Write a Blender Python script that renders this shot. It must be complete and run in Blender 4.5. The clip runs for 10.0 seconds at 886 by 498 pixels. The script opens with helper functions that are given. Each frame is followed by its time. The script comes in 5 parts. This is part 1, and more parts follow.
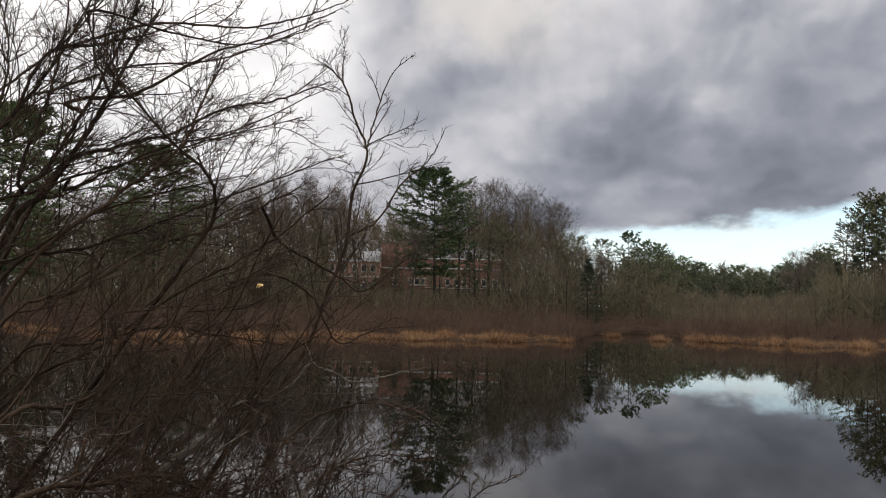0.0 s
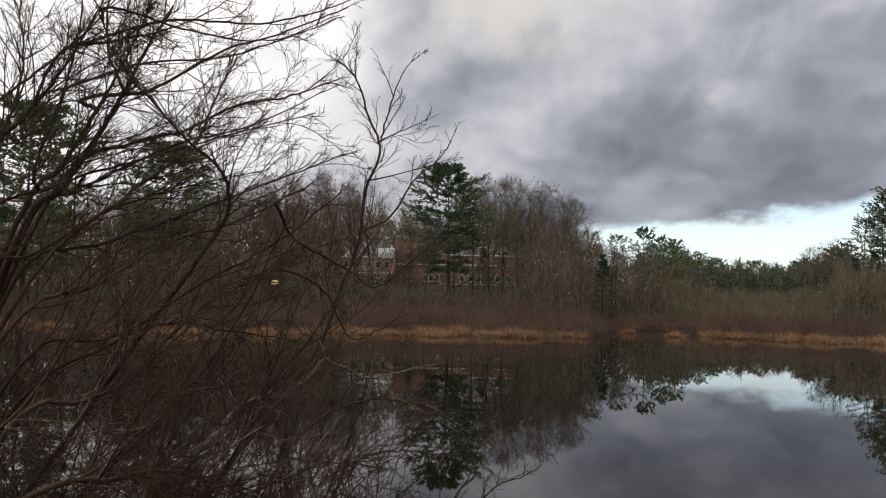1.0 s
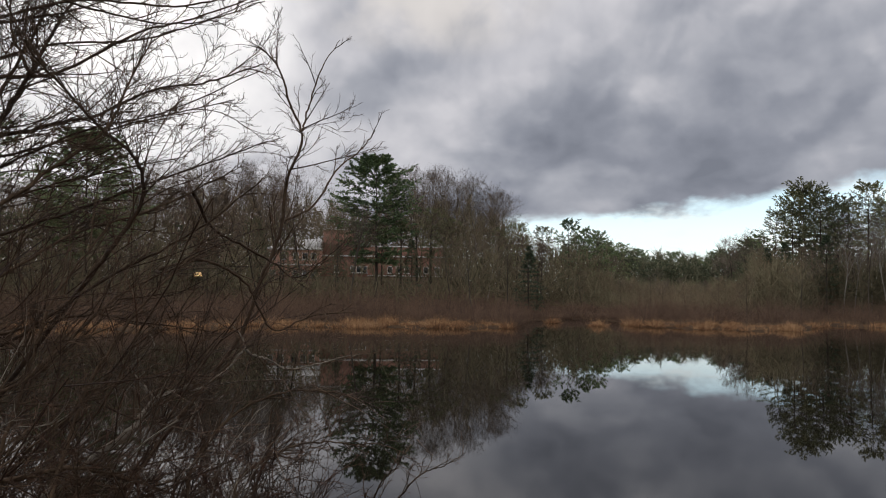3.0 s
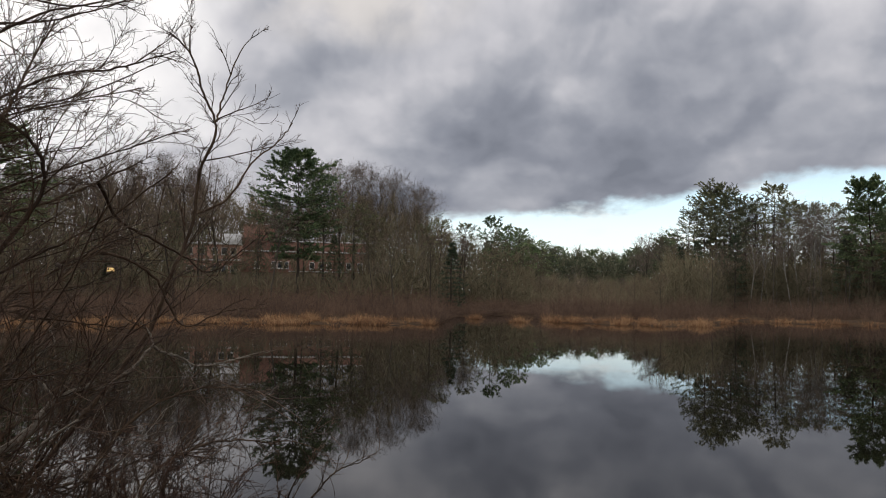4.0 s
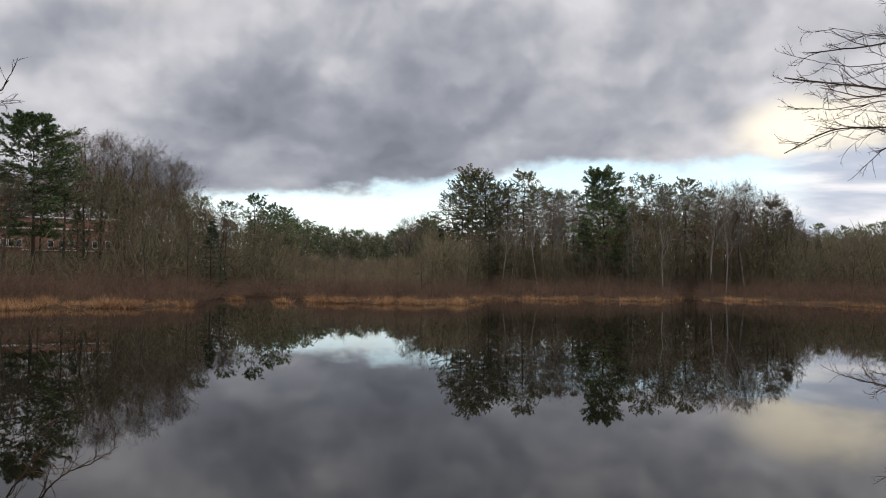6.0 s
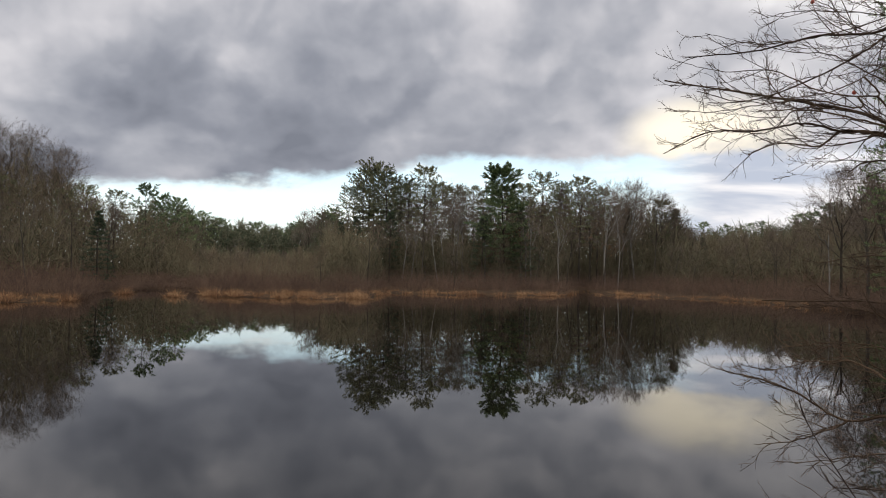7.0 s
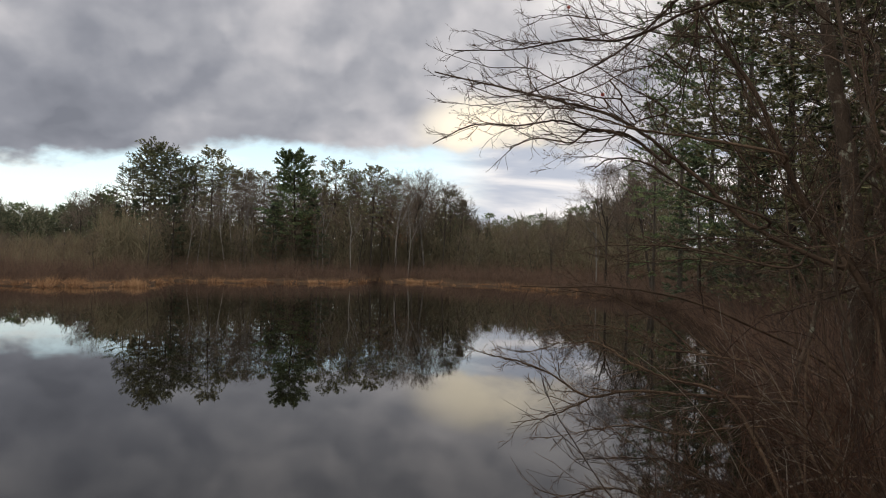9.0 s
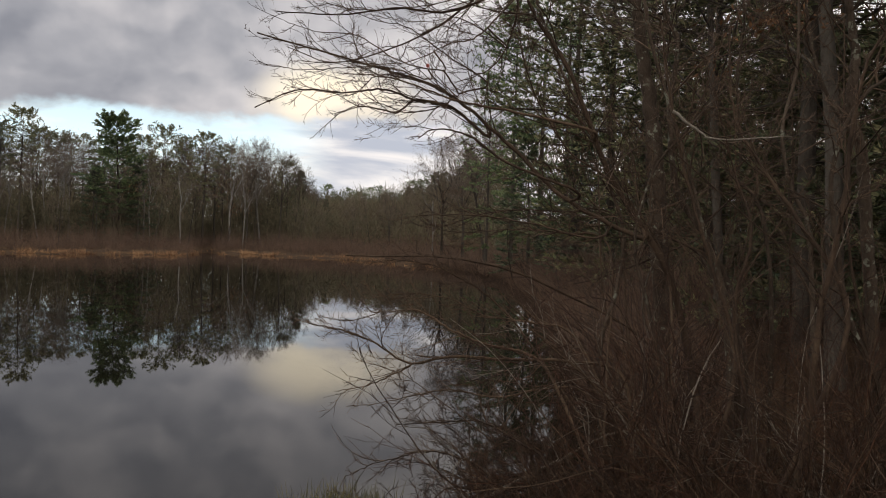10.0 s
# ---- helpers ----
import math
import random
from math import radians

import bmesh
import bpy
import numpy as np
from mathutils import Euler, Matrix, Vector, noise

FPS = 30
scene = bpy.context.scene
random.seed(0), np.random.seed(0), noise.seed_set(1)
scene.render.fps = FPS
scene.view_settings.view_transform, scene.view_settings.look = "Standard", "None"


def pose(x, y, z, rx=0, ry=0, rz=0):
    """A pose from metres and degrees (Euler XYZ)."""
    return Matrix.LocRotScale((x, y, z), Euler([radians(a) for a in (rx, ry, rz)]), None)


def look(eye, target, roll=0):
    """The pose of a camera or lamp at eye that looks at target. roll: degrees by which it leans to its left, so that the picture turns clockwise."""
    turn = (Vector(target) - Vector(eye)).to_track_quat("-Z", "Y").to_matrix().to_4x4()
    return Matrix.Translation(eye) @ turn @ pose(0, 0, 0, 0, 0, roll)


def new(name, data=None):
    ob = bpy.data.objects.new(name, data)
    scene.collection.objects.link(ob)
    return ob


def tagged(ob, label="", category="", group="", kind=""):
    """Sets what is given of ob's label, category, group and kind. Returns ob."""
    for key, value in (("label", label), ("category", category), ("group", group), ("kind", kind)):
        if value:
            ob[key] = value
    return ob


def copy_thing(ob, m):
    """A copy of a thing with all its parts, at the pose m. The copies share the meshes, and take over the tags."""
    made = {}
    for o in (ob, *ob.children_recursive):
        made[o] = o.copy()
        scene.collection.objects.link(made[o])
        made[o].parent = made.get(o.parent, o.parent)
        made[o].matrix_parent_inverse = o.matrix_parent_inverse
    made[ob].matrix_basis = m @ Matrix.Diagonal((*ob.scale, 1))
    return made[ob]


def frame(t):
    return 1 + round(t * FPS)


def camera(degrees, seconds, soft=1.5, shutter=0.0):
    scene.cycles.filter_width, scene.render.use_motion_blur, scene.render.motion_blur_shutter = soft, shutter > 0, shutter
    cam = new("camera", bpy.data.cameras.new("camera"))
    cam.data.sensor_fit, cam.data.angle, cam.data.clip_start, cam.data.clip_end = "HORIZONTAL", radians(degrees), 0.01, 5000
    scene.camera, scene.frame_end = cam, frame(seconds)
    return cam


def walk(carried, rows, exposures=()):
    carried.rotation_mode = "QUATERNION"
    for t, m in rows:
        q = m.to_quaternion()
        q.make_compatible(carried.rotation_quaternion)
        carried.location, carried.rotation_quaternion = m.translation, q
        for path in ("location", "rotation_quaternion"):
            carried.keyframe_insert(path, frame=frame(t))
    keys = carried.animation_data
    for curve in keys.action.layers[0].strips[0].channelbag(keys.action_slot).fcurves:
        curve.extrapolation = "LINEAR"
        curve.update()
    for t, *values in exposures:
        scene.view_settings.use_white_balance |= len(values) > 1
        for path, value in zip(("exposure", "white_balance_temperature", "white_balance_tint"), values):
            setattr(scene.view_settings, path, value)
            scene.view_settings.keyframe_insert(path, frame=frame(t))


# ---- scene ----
cam = camera(59.46, 10.0, soft=1.05)
ROWS = [
    (0, 0.000, 0.000, 2.307, 0.01, 4.07, -1.13),
    (0.5, -0.003, 0.010, 2.300, 0.66, 3.91, -1.12),
    (1, 0.005, 0.015, 2.303, 1.04, 3.78, -1.05),
    (1.5, 0.009, 0.002, 2.299, 0.28, 3.93, -0.85),
    (2, 0.016, -0.005, 2.302, -0.74, 4.03, -0.98),
    (2.5, 0.027, 0.010, 2.298, -2.22, 3.46, -0.88),
    (4, 0.087, 0.026, 2.286, -9.91, 3.03, -0.83),
    (4.5, 0.114, 0.045, 2.289, -13.63, 2.72, -1.20),
    (5, 0.141, 0.068, 2.286, -18.01, 2.31, -0.94),
    (5.5, 0.183, 0.116, 2.305, -21.89, 2.06, -0.43),
    (6, 0.204, 0.152, 2.303, -27.12, 1.77, -0.66),
    (7.5, 0.415, 0.159, 2.315, -36.99, 1.28, -0.88),
    (8, 0.452, 0.151, 2.316, -39.82, 1.13, -0.75),
    (8.5, 0.486, 0.124, 2.309, -43.69, 1.13, -1.08),
    (9, 0.542, 0.082, 2.303, -49.53, 0.86, -1.35),
    (9.5, 0.586, 0.052, 2.296, -54.39, 0.65, -1.72),
    (10, 0.627, -0.013, 2.278, -61.41, -0.86, -1.83),
]
walk(cam, [(t, pose(x, y, z, 90 + pitch, 0, yaw) @ pose(0, 0, 0, 0, 0, -lean)) for t, x, y, z, yaw, pitch, lean in ROWS],
     exposures=[(0, 0.0, 6500, 10), (4.5, 0.0, 6520, 10), (5.5, 0.08, 6540, 10), (6.0, 0.14, 6550, 10), (7.5, 0.12, 6600, 10), (8.5, 0.07, 6680, 10), (10, 0.06, 6850, 11)])

# ---------------------------------------------------------------- sky and light
SUN_AZ, SUN_EL = 62.0, 48.0      # compass from +y towards +x; the sun stands behind the cloud deck
world = bpy.data.worlds.new("overcast_evening")
scene.world = world
world.use_nodes = True
wt = world.node_tree
wt.nodes.clear()


class Nodes:
    """Short hand for node trees."""

    def __init__(self, tree):
        self.tree = tree

    def add(self, kind, **values):
        n = self.tree.nodes.new(kind)
        for key, value in values.items():
            setattr(n, key, value)
        return n

    def link(self, a, b):
        self.tree.links.new(a, b)

    def put(self, socket, value):
        if isinstance(value, bpy.types.NodeSocket):
            self.link(value, socket)
        else:
            socket.default_value = value

    def math(self, op, a, b=None, c=None, clamp=False):
        n = self.add("ShaderNodeMath", operation=op, use_clamp=clamp)
        for socket, value in zip(n.inputs, (a, b, c)):
            if value is not None:
                self.put(socket, value)
        return n.outputs[0]

    def span(self, value, a, b, c=0.0, d=1.0, smooth=True):
        n = self.add("ShaderNodeMapRange", interpolation_type="SMOOTHSTEP" if smooth else "LINEAR")
        for socket, v in zip(n.inputs, (value, a, b, c, d)):
            self.put(socket, v)
        return n.outputs[0]

    def mix(self, fac, a, b, blend="MIX"):
        n = self.add("ShaderNodeMix", data_type="RGBA", blend_type=blend)
        self.put(n.inputs[0], fac)
        for socket, v in zip((n.inputs[6], n.inputs[7]), (a, b)):
            if not isinstance(v, bpy.types.NodeSocket) and len(v) == 3:
                v = (*v, 1)
            self.put(socket, v)
        return n.outputs[2]

    def noise(self, vector, scale, detail=4, rough=0.55, distort=0.0):
        n = self.add("ShaderNodeTexNoise")
        n.inputs["Scale"].default_value = scale
        n.inputs["Detail"].default_value = detail
        n.inputs["Roughness"].default_value = rough
        n.inputs["Distortion"].default_value = distort
        if vector is not None:
            self.link(vector, n.inputs["Vector"])
        return n.outputs[0]

    def ramp(self, value, stops):
        n = self.add("ShaderNodeValToRGB")
        el = n.color_ramp.elements
        while len(el) > 1:
            el.remove(el[-1])
        el[0].position, el[0].color = stops[0][0], (*stops[0][1], 1)
        for p, col in stops[1:]:
            e = el.new(p)
            e.color = (*col, 1)
        self.link(value, n.inputs[0])
        return n.outputs[0]

    def curve(self, value, stops):
        """Piecewise smooth value: stops of (position 0..1, value)."""
        n = self.add("ShaderNodeFloatCurve")
        pts = n.mapping.curves[0].points
        pts[0].location, pts[1].location = stops[0], stops[-1]
        for p in stops[1:-1]:
            pts.new(*p)
        n.mapping.use_clip = False
        n.mapping.update()
        self.link(value, n.inputs["Value"])
        return n.outputs[0]


w = Nodes(wt)
geo = w.add("ShaderNodeTexCoord")
sep = w.add("ShaderNodeSeparateXYZ")
w.link(geo.outputs["Generated"], sep.inputs[0])
dx, dy, dz = sep.outputs
az = w.math("MULTIPLY", w.math("ARCTAN2", dx, dy), 180 / math.pi)
el = w.math("MULTIPLY", w.math("ARCSINE", dz), 180 / math.pi)
# cloud deck seen in perspective
up = w.math("MULTIPLY", w.math("LOGARITHM", w.math("ADD", w.math("MAXIMUM", el, -2.0), 8.0), math.e), 2.2)


def deck(right=0.0, rise_=0.0):
    """Coordinates on the dome in which clouds flatten towards the horizon."""
    n = w.add("ShaderNodeCombineXYZ")
    w.link(w.math("ADD", w.math("MULTIPLY", az, 0.085), right), n.inputs[0])
    w.link(w.math("ADD", up, rise_), n.inputs[1])
    return n.outputs[0]


big = w.noise(deck(), 0.75, 3, 0.5, 0.3)
mid = w.noise(deck(3.0, 7.0), 1.9, 4, 0.52, 0.25)
fine = w.noise(deck(9.0, 2.0), 6.0, 4, 0.5, 0.2)
# rounded billows, lit from above
ruffle = w.add("ShaderNodeTexNoise")
ruffle.inputs["Scale"].default_value = 2.6
ruffle.inputs["Detail"].default_value = 3
w.link(deck(), ruffle.inputs["Vector"])


def billow(scale, right, rise_):
    """Heaped rounded cells, bulging in their middles."""
    off = w.add("ShaderNodeVectorMath", operation="MULTIPLY_ADD")
    w.link(ruffle.outputs["Color"], off.inputs[0])
    off.inputs[1].default_value = (0.55, 0.45, 0)
    w.link(deck(right, rise_), off.inputs[2])
    n = w.add("ShaderNodeTexVoronoi", feature="SMOOTH_F1", voronoi_dimensions="2D")
    n.inputs["Scale"].default_value = scale
    n.inputs["Detail"].default_value = 1.6
    n.inputs["Roughness"].default_value = 0.5
    n.inputs["Smoothness"].default_value = 0.75
    w.link(off.outputs[0], n.inputs["Vector"])
    return n.outputs["Distance"]


lump = w.math("MULTIPLY", w.math("SUBTRACT", billow(1.5, -0.04, 0.11), billow(1.5, 0.0, 0.0)), 0.17)
body = w.math("ADD", w.math("ADD", w.math("MULTIPLY", big, 0.50), w.math("MULTIPLY", mid, 0.20)), w.math("ADD", w.math("MULTIPLY", fine, 0.05), 0.09))
# broad brightness of the deck: brighter to the west of the thicket, darkest over the gap
azn = w.span(az, -60, 120, 0, 1, False)
lift = w.curve(azn, [(0.0, 0.34), (0.20, 0.32), (0.29, 0.16), (0.31, 0.09), (0.36, 0.02), (0.47, -0.065), (0.56, -0.03), (0.62, 0.04), (0.75, 0.10), (1.0, 0.1)])
high = w.span(el, 6, 26, -0.03, 0.115)
tone = w.math("ADD", w.math("ADD", w.math("ADD", body, lump), lift), high)
cloud = w.ramp(tone, [(0.30, (0.195, 0.210, 0.253)), (0.38, (0.266, 0.282, 0.332)), (0.46, (0.385, 0.398, 0.446)), (0.56, (0.592, 0.588, 0.625)), (0.70, (0.88, 0.865, 0.875)), (0.84, (1.10, 1.07, 1.06)), (1.0, (1.45, 1.40, 1.38))])
# a thinner, warm-lit place in the deck
warm_d = w.math("ADD", w.math("POWER", w.math("DIVIDE", w.math("SUBTRACT", az, 53.2), 4.4), 2.0), w.math("POWER", w.math("DIVIDE", w.math("SUBTRACT", el, 9.3), 2.3), 2.0))
warm = w.math("MULTIPLY", w.span(warm_d, 2.6, 0.1), w.span(mid, 0.25, 0.62))
cloud = w.mix(w.math("MULTIPLY", warm, 0.85), cloud, (1.24, 1.12, 0.88))
cream_d = w.math("ADD", w.math("POWER", w.math("DIVIDE", w.math("SUBTRACT", az, 3.0), 9.0), 2.0), w.math("POWER", w.math("DIVIDE", w.math("SUBTRACT", el, 22.0), 4.5), 2.0))
cloud = w.mix(w.math("MULTIPLY", w.math("MULTIPLY", w.span(cream_d, 1.6, 0.0), w.span(mid, 0.3, 0.6)), 0.6), cloud, (0.80, 0.745, 0.69))
# open sky under the edge of the deck
sky = w.add("ShaderNodeTexSky", sky_type="NISHITA", sun_disc=False, sun_elevation=radians(SUN_EL), sun_rotation=radians(SUN_AZ), air_density=1.0, dust_density=0.6)
clear = w.mix(0.80, w.mix(1.0, sky.outputs[0], (0.10, 0.10, 0.10), "MULTIPLY"), w.ramp(w.span(el, 0, 12, 0, 1, False), [(0.0, (1.16, 1.24, 1.21)), (0.38, (1.04, 1.20, 1.22)), (0.55, (0.86, 1.13, 1.25)), (0.8, (0.62, 0.84, 0.98))]))
layers = w.add("ShaderNodeCombineXYZ")
w.link(w.math("MULTIPLY", az, 0.05), layers.inputs[0])
w.link(w.math("MULTIPLY", el, 0.22), layers.inputs[1])
veil = w.mix(w.span(w.noise(layers.outputs[0], 1.9, 5, 0.55, 0.3), 0.38, 0.64), (0.50, 0.55, 0.66), (0.95, 0.93, 0.94))
wisp = w.span(w.noise(layers.outputs[0], 3.4, 5, 0.6, 0.4), 0.50, 0.66)
clear = w.mix(w.math("MULTIPLY", wisp, 0.45), clear, (0.90, 0.88, 0.84))
clear = w.mix(w.span(az, 47, 54), clear, veil)
edge = w.math("MULTIPLY", w.curve(azn, [(0.0, 0.02), (0.33, 0.02), (0.38, 0.25), (0.40, 0.27), (0.455, 0.30), (0.475, 0.325), (0.505, 0.375), (0.535, 0.405), (0.60, 0.40), (0.66, 0.42), (1.0, 0.40)]), 20.0)
ragged = w.math("ADD", w.math("MULTIPLY", w.math("SUBTRACT", mid, 0.5), 2.2), w.math("MULTIPLY", w.math("SUBTRACT", fine, 0.5), 1.6))
above = w.math("SUBTRACT", w.math("ADD", el, ragged), edge)
cover = w.span(above, -0.55, 0.5)
low = w.mix(cover, clear, cloud)
ground_tone = w.mix(w.span(el, -2.0, 0.0), (0.03, 0.028, 0.025), low)
bg = w.add("ShaderNodeBackground")
w.link(ground_tone, bg.inputs[0])
bg.inputs[1].default_value = 1.0
w.link(bg.outputs[0], w.add("ShaderNodeOutputWorld").inputs[0])

sun = new("sun", bpy.data.lights.new("sun", "SUN"))
sun.data.energy, sun.data.angle, sun.data.color = 0.4, radians(25), (1.0, 0.90, 0.76)
sa, se = radians(SUN_AZ), radians(SUN_EL)
sun.matrix_world = look((0, 0, 60), (-math.sin(sa) * math.cos(se) * 10, -math.cos(sa) * math.cos(se) * 10, 60 - math.sin(se) * 10))


# ---------------------------------------------------------------- materials
def material(name, colours, scale=3.0, rough=0.85, bump=0.3, fine=18.0, island=0.0, objvar=0.0, spec=0.3, stretch=(1, 1, 1)):
    """A surface with two scales of colour noise, relief, and a spread from piece to piece and from thing to thing."""
    m = bpy.data.materials.new(name)
    m.use_nodes = True
    k = Nodes(m.node_tree)
    b = m.node_tree.nodes["Principled BSDF"]
    tc = k.add("ShaderNodeTexCoord")
    mp = k.add("ShaderNodeMapping")
    mp.inputs["Scale"].default_value = stretch
    k.link(tc.outputs["Object"], mp.inputs[0])
    large = k.noise(mp.outputs[0], scale, 4, 0.6)
    small = k.noise(mp.outputs[0], scale * fine, 3, 0.6)
    v = k.math("ADD", k.math("MULTIPLY", large, 0.65), k.math("MULTIPLY", small, 0.35))
    if island:
        g = k.add("ShaderNodeNewGeometry")
        v = k.math("ADD", v, k.math("MULTIPLY", k.math("SUBTRACT", g.outputs["Random Per Island"], 0.5), island))
    if objvar:
        o = k.add("ShaderNodeObjectInfo")
        v = k.math("ADD", v, k.math("MULTIPLY", k.math("SUBTRACT", o.outputs["Random"], 0.5), objvar))
    n = len(colours)
    k.link(k.ramp(v, [(0.3 + 0.4 * i / max(1, n - 1), col) for i, col in enumerate(colours)]), b.inputs["Base Color"])
    b.inputs["Roughness"].default_value = rough
    b.inputs["Specular IOR Level"].default_value = spec
    if bump:
        bp = k.add("ShaderNodeBump")
        bp.inputs["Strength"].default_value = bump
        bp.inputs["Distance"].default_value = 0.02
        k.link(small, bp.inputs["Height"])
        k.link(bp.outputs[0], b.inputs["Normal"])
    return m


# Twig, needle and woodland colours below are lightened to stand in for haze.
M_HAZE = material("hazed_mixed_foliage", [(0.050, 0.061, 0.037), (0.086, 0.097, 0.061), (0.132, 0.130, 0.086)], 0.05, 0.9, 0, 10, 0.6, 0, 0.1)
M_BARK = material("grey_brown_bark", [(0.027, 0.022, 0.017), (0.055, 0.046, 0.037), (0.102, 0.091, 0.075)], 2.0, 0.9, 0.6, 14, 0, 0.22, 0.2, (1, 1, 0.3))
M_TWIG = material("hazed_far_twigs", [(0.077, 0.061, 0.050), (0.135, 0.107, 0.087), (0.203, 0.165, 0.135)], 0.4, 0.9, 0, 6, 0.18, 0.24, 0.15)
M_BIRCH = material("pale_birch_bark", [(0.072, 0.065, 0.058), (0.194, 0.184, 0.166), (0.288, 0.277, 0.259)], 3.0, 0.8, 0.3, 8, 0, 0.3, 0.2, (1, 1, 0.6))
M_NEEDLE = material("pine_needles", [(0.051, 0.084, 0.042), (0.107, 0.164, 0.075), (0.215, 0.257, 0.111)], 0.5, 0.7, 0, 8, 0.5, 0.25, 0.25)
M_NEEDLE_DRY = material("olive_pine_needles", [(0.058, 0.071, 0.039), (0.122, 0.138, 0.071), (0.234, 0.220, 0.114)], 0.5, 0.75, 0, 8, 0.5, 0.25, 0.2)
M_SPRUCE = material("dark_spruce_needles", [(0.033, 0.053, 0.033), (0.069, 0.096, 0.057), (0.117, 0.142, 0.082)], 0.6, 0.75, 0, 8, 0.5, 0.3, 0.2)
M_SEDGE = material("dry_sedge", [(0.088, 0.043, 0.021), (0.196, 0.103, 0.050), (0.361, 0.220, 0.116)], 0.25, 0.85, 0, 12, 0.5, 0, 0.2)
M_SHRUB = material("red_brown_shrub_twigs", [(0.049, 0.031, 0.022), (0.089, 0.056, 0.040), (0.143, 0.092, 0.063)], 0.15, 0.85, 0, 10, 0.5, 0, 0.2)
# Woodland brush: pale tones with the haze put into the base colour.
M_WOODS = material("hazed_woodland_twigs", [(0.070, 0.055, 0.037), (0.124, 0.094, 0.062), (0.189, 0.142, 0.094)], 0.05, 0.9, 0, 10, 0.25, 0, 0.1)
M_DEEP = material("hazed_deep_wood_brush", [(0.061, 0.057, 0.036), (0.111, 0.102, 0.064), (0.171, 0.147, 0.093)], 0.05, 0.95, 0, 10, 0.25, 0, 0.1)
M_GROUND = material("leaf_litter_ground", [(0.020, 0.012, 0.006), (0.048, 0.027, 0.013), (0.086, 0.050, 0.023)], 0.5, 0.95, 0.8, 24, 0, 0, 0.15)
M_STEM = material("near_shrub_bark", [(0.028, 0.017, 0.011), (0.058, 0.037, 0.023), (0.112, 0.075, 0.047)], 7.0, 0.85, 0.5, 9, 0, 0.25, 0.25, (1, 1, 0.5))
M_SPRIG = material("near_twig_bark", [(0.031, 0.019, 0.011), (0.068, 0.040, 0.024), (0.115, 0.070, 0.043)], 4.0, 0.7, 0, 9, 0.5, 0.2, 0.35)
M_PALE = material("pale_lichened_and_highlight_bark", [(0.10, 0.085, 0.068), (0.20, 0.175, 0.145), (0.33, 0.30, 0.255)], 9.0, 0.85, 0.5, 7, 0, 0, 0.2, (1, 1, 0.5))
M_REDTWIG = material("red_brown_near_twigs", [(0.022, 0.009, 0.004), (0.044, 0.018, 0.008), (0.081, 0.036, 0.017)], 3.0, 0.7, 0, 9, 0.6, 0.2, 0.3)
M_LITTER = material("brown_oak_leaves", [(0.07, 0.036, 0.018), (0.13, 0.066, 0.032), (0.20, 0.105, 0.05)], 2.0, 0.8, 0, 9, 0.5, 0, 0.2)
M_BRICK = material("red_brick", [(0.175, 0.094, 0.072), (0.250, 0.138, 0.106), (0.338, 0.194, 0.151)], 1.2, 0.9, 0.2, 20, 0, 0.4, 0.15)
M_TRIM = material("white_painted_trim", [(0.406, 0.406, 0.406), (0.530, 0.530, 0.523), (0.624, 0.624, 0.616)], 1.5, 0.6, 0.1, 9)
M_MOSS = material("olive_grass", [(0.040, 0.042, 0.012), (0.085, 0.080, 0.025), (0.15, 0.13, 0.05)], 3.0, 0.8, 0, 9, 0.5, 0, 0.2)
M_BERRY = material("red_berry_skin", [(0.25, 0.03, 0.02), (0.40, 0.06, 0.035), (0.5, 0.12, 0.06)], 30, 0.35, 0, 4, 0, 0, 0.5)


def make_lichen():
    """Dark brown bark with pale grey-green crusts of lichen."""
    m = material("lichened_bark", [(0.030, 0.021, 0.014), (0.062, 0.045, 0.032), (0.105, 0.080, 0.058)], 9.0, 0.9, 0.7, 6, 0, 0.2, 0.2, (1, 1, 0.4))
    k = Nodes(m.node_tree)
    b = m.node_tree.nodes["Principled BSDF"]
    bark = b.inputs["Base Color"].links[0].from_socket
    tc = k.add("ShaderNodeTexCoord")
    crust = k.math("MULTIPLY", k.span(k.noise(tc.outputs["Object"], 14, 3, 0.6), 0.56, 0.64), k.span(k.noise(tc.outputs["Object"], 2.2, 2, 0.5), 0.45, 0.6))
    k.link(k.mix(k.math("MULTIPLY", crust, 0.8), bark, (0.22, 0.23, 0.18)), b.inputs["Base Color"])
    return m


def make_glass():
    m = bpy.data.materials.new("window_glass")
    m.use_nodes = True
    b = m.node_tree.nodes["Principled BSDF"]
    b.inputs["Base Color"].default_value = (0.03, 0.035, 0.04, 1)
    b.inputs["Roughness"].default_value = 0.05
    return m


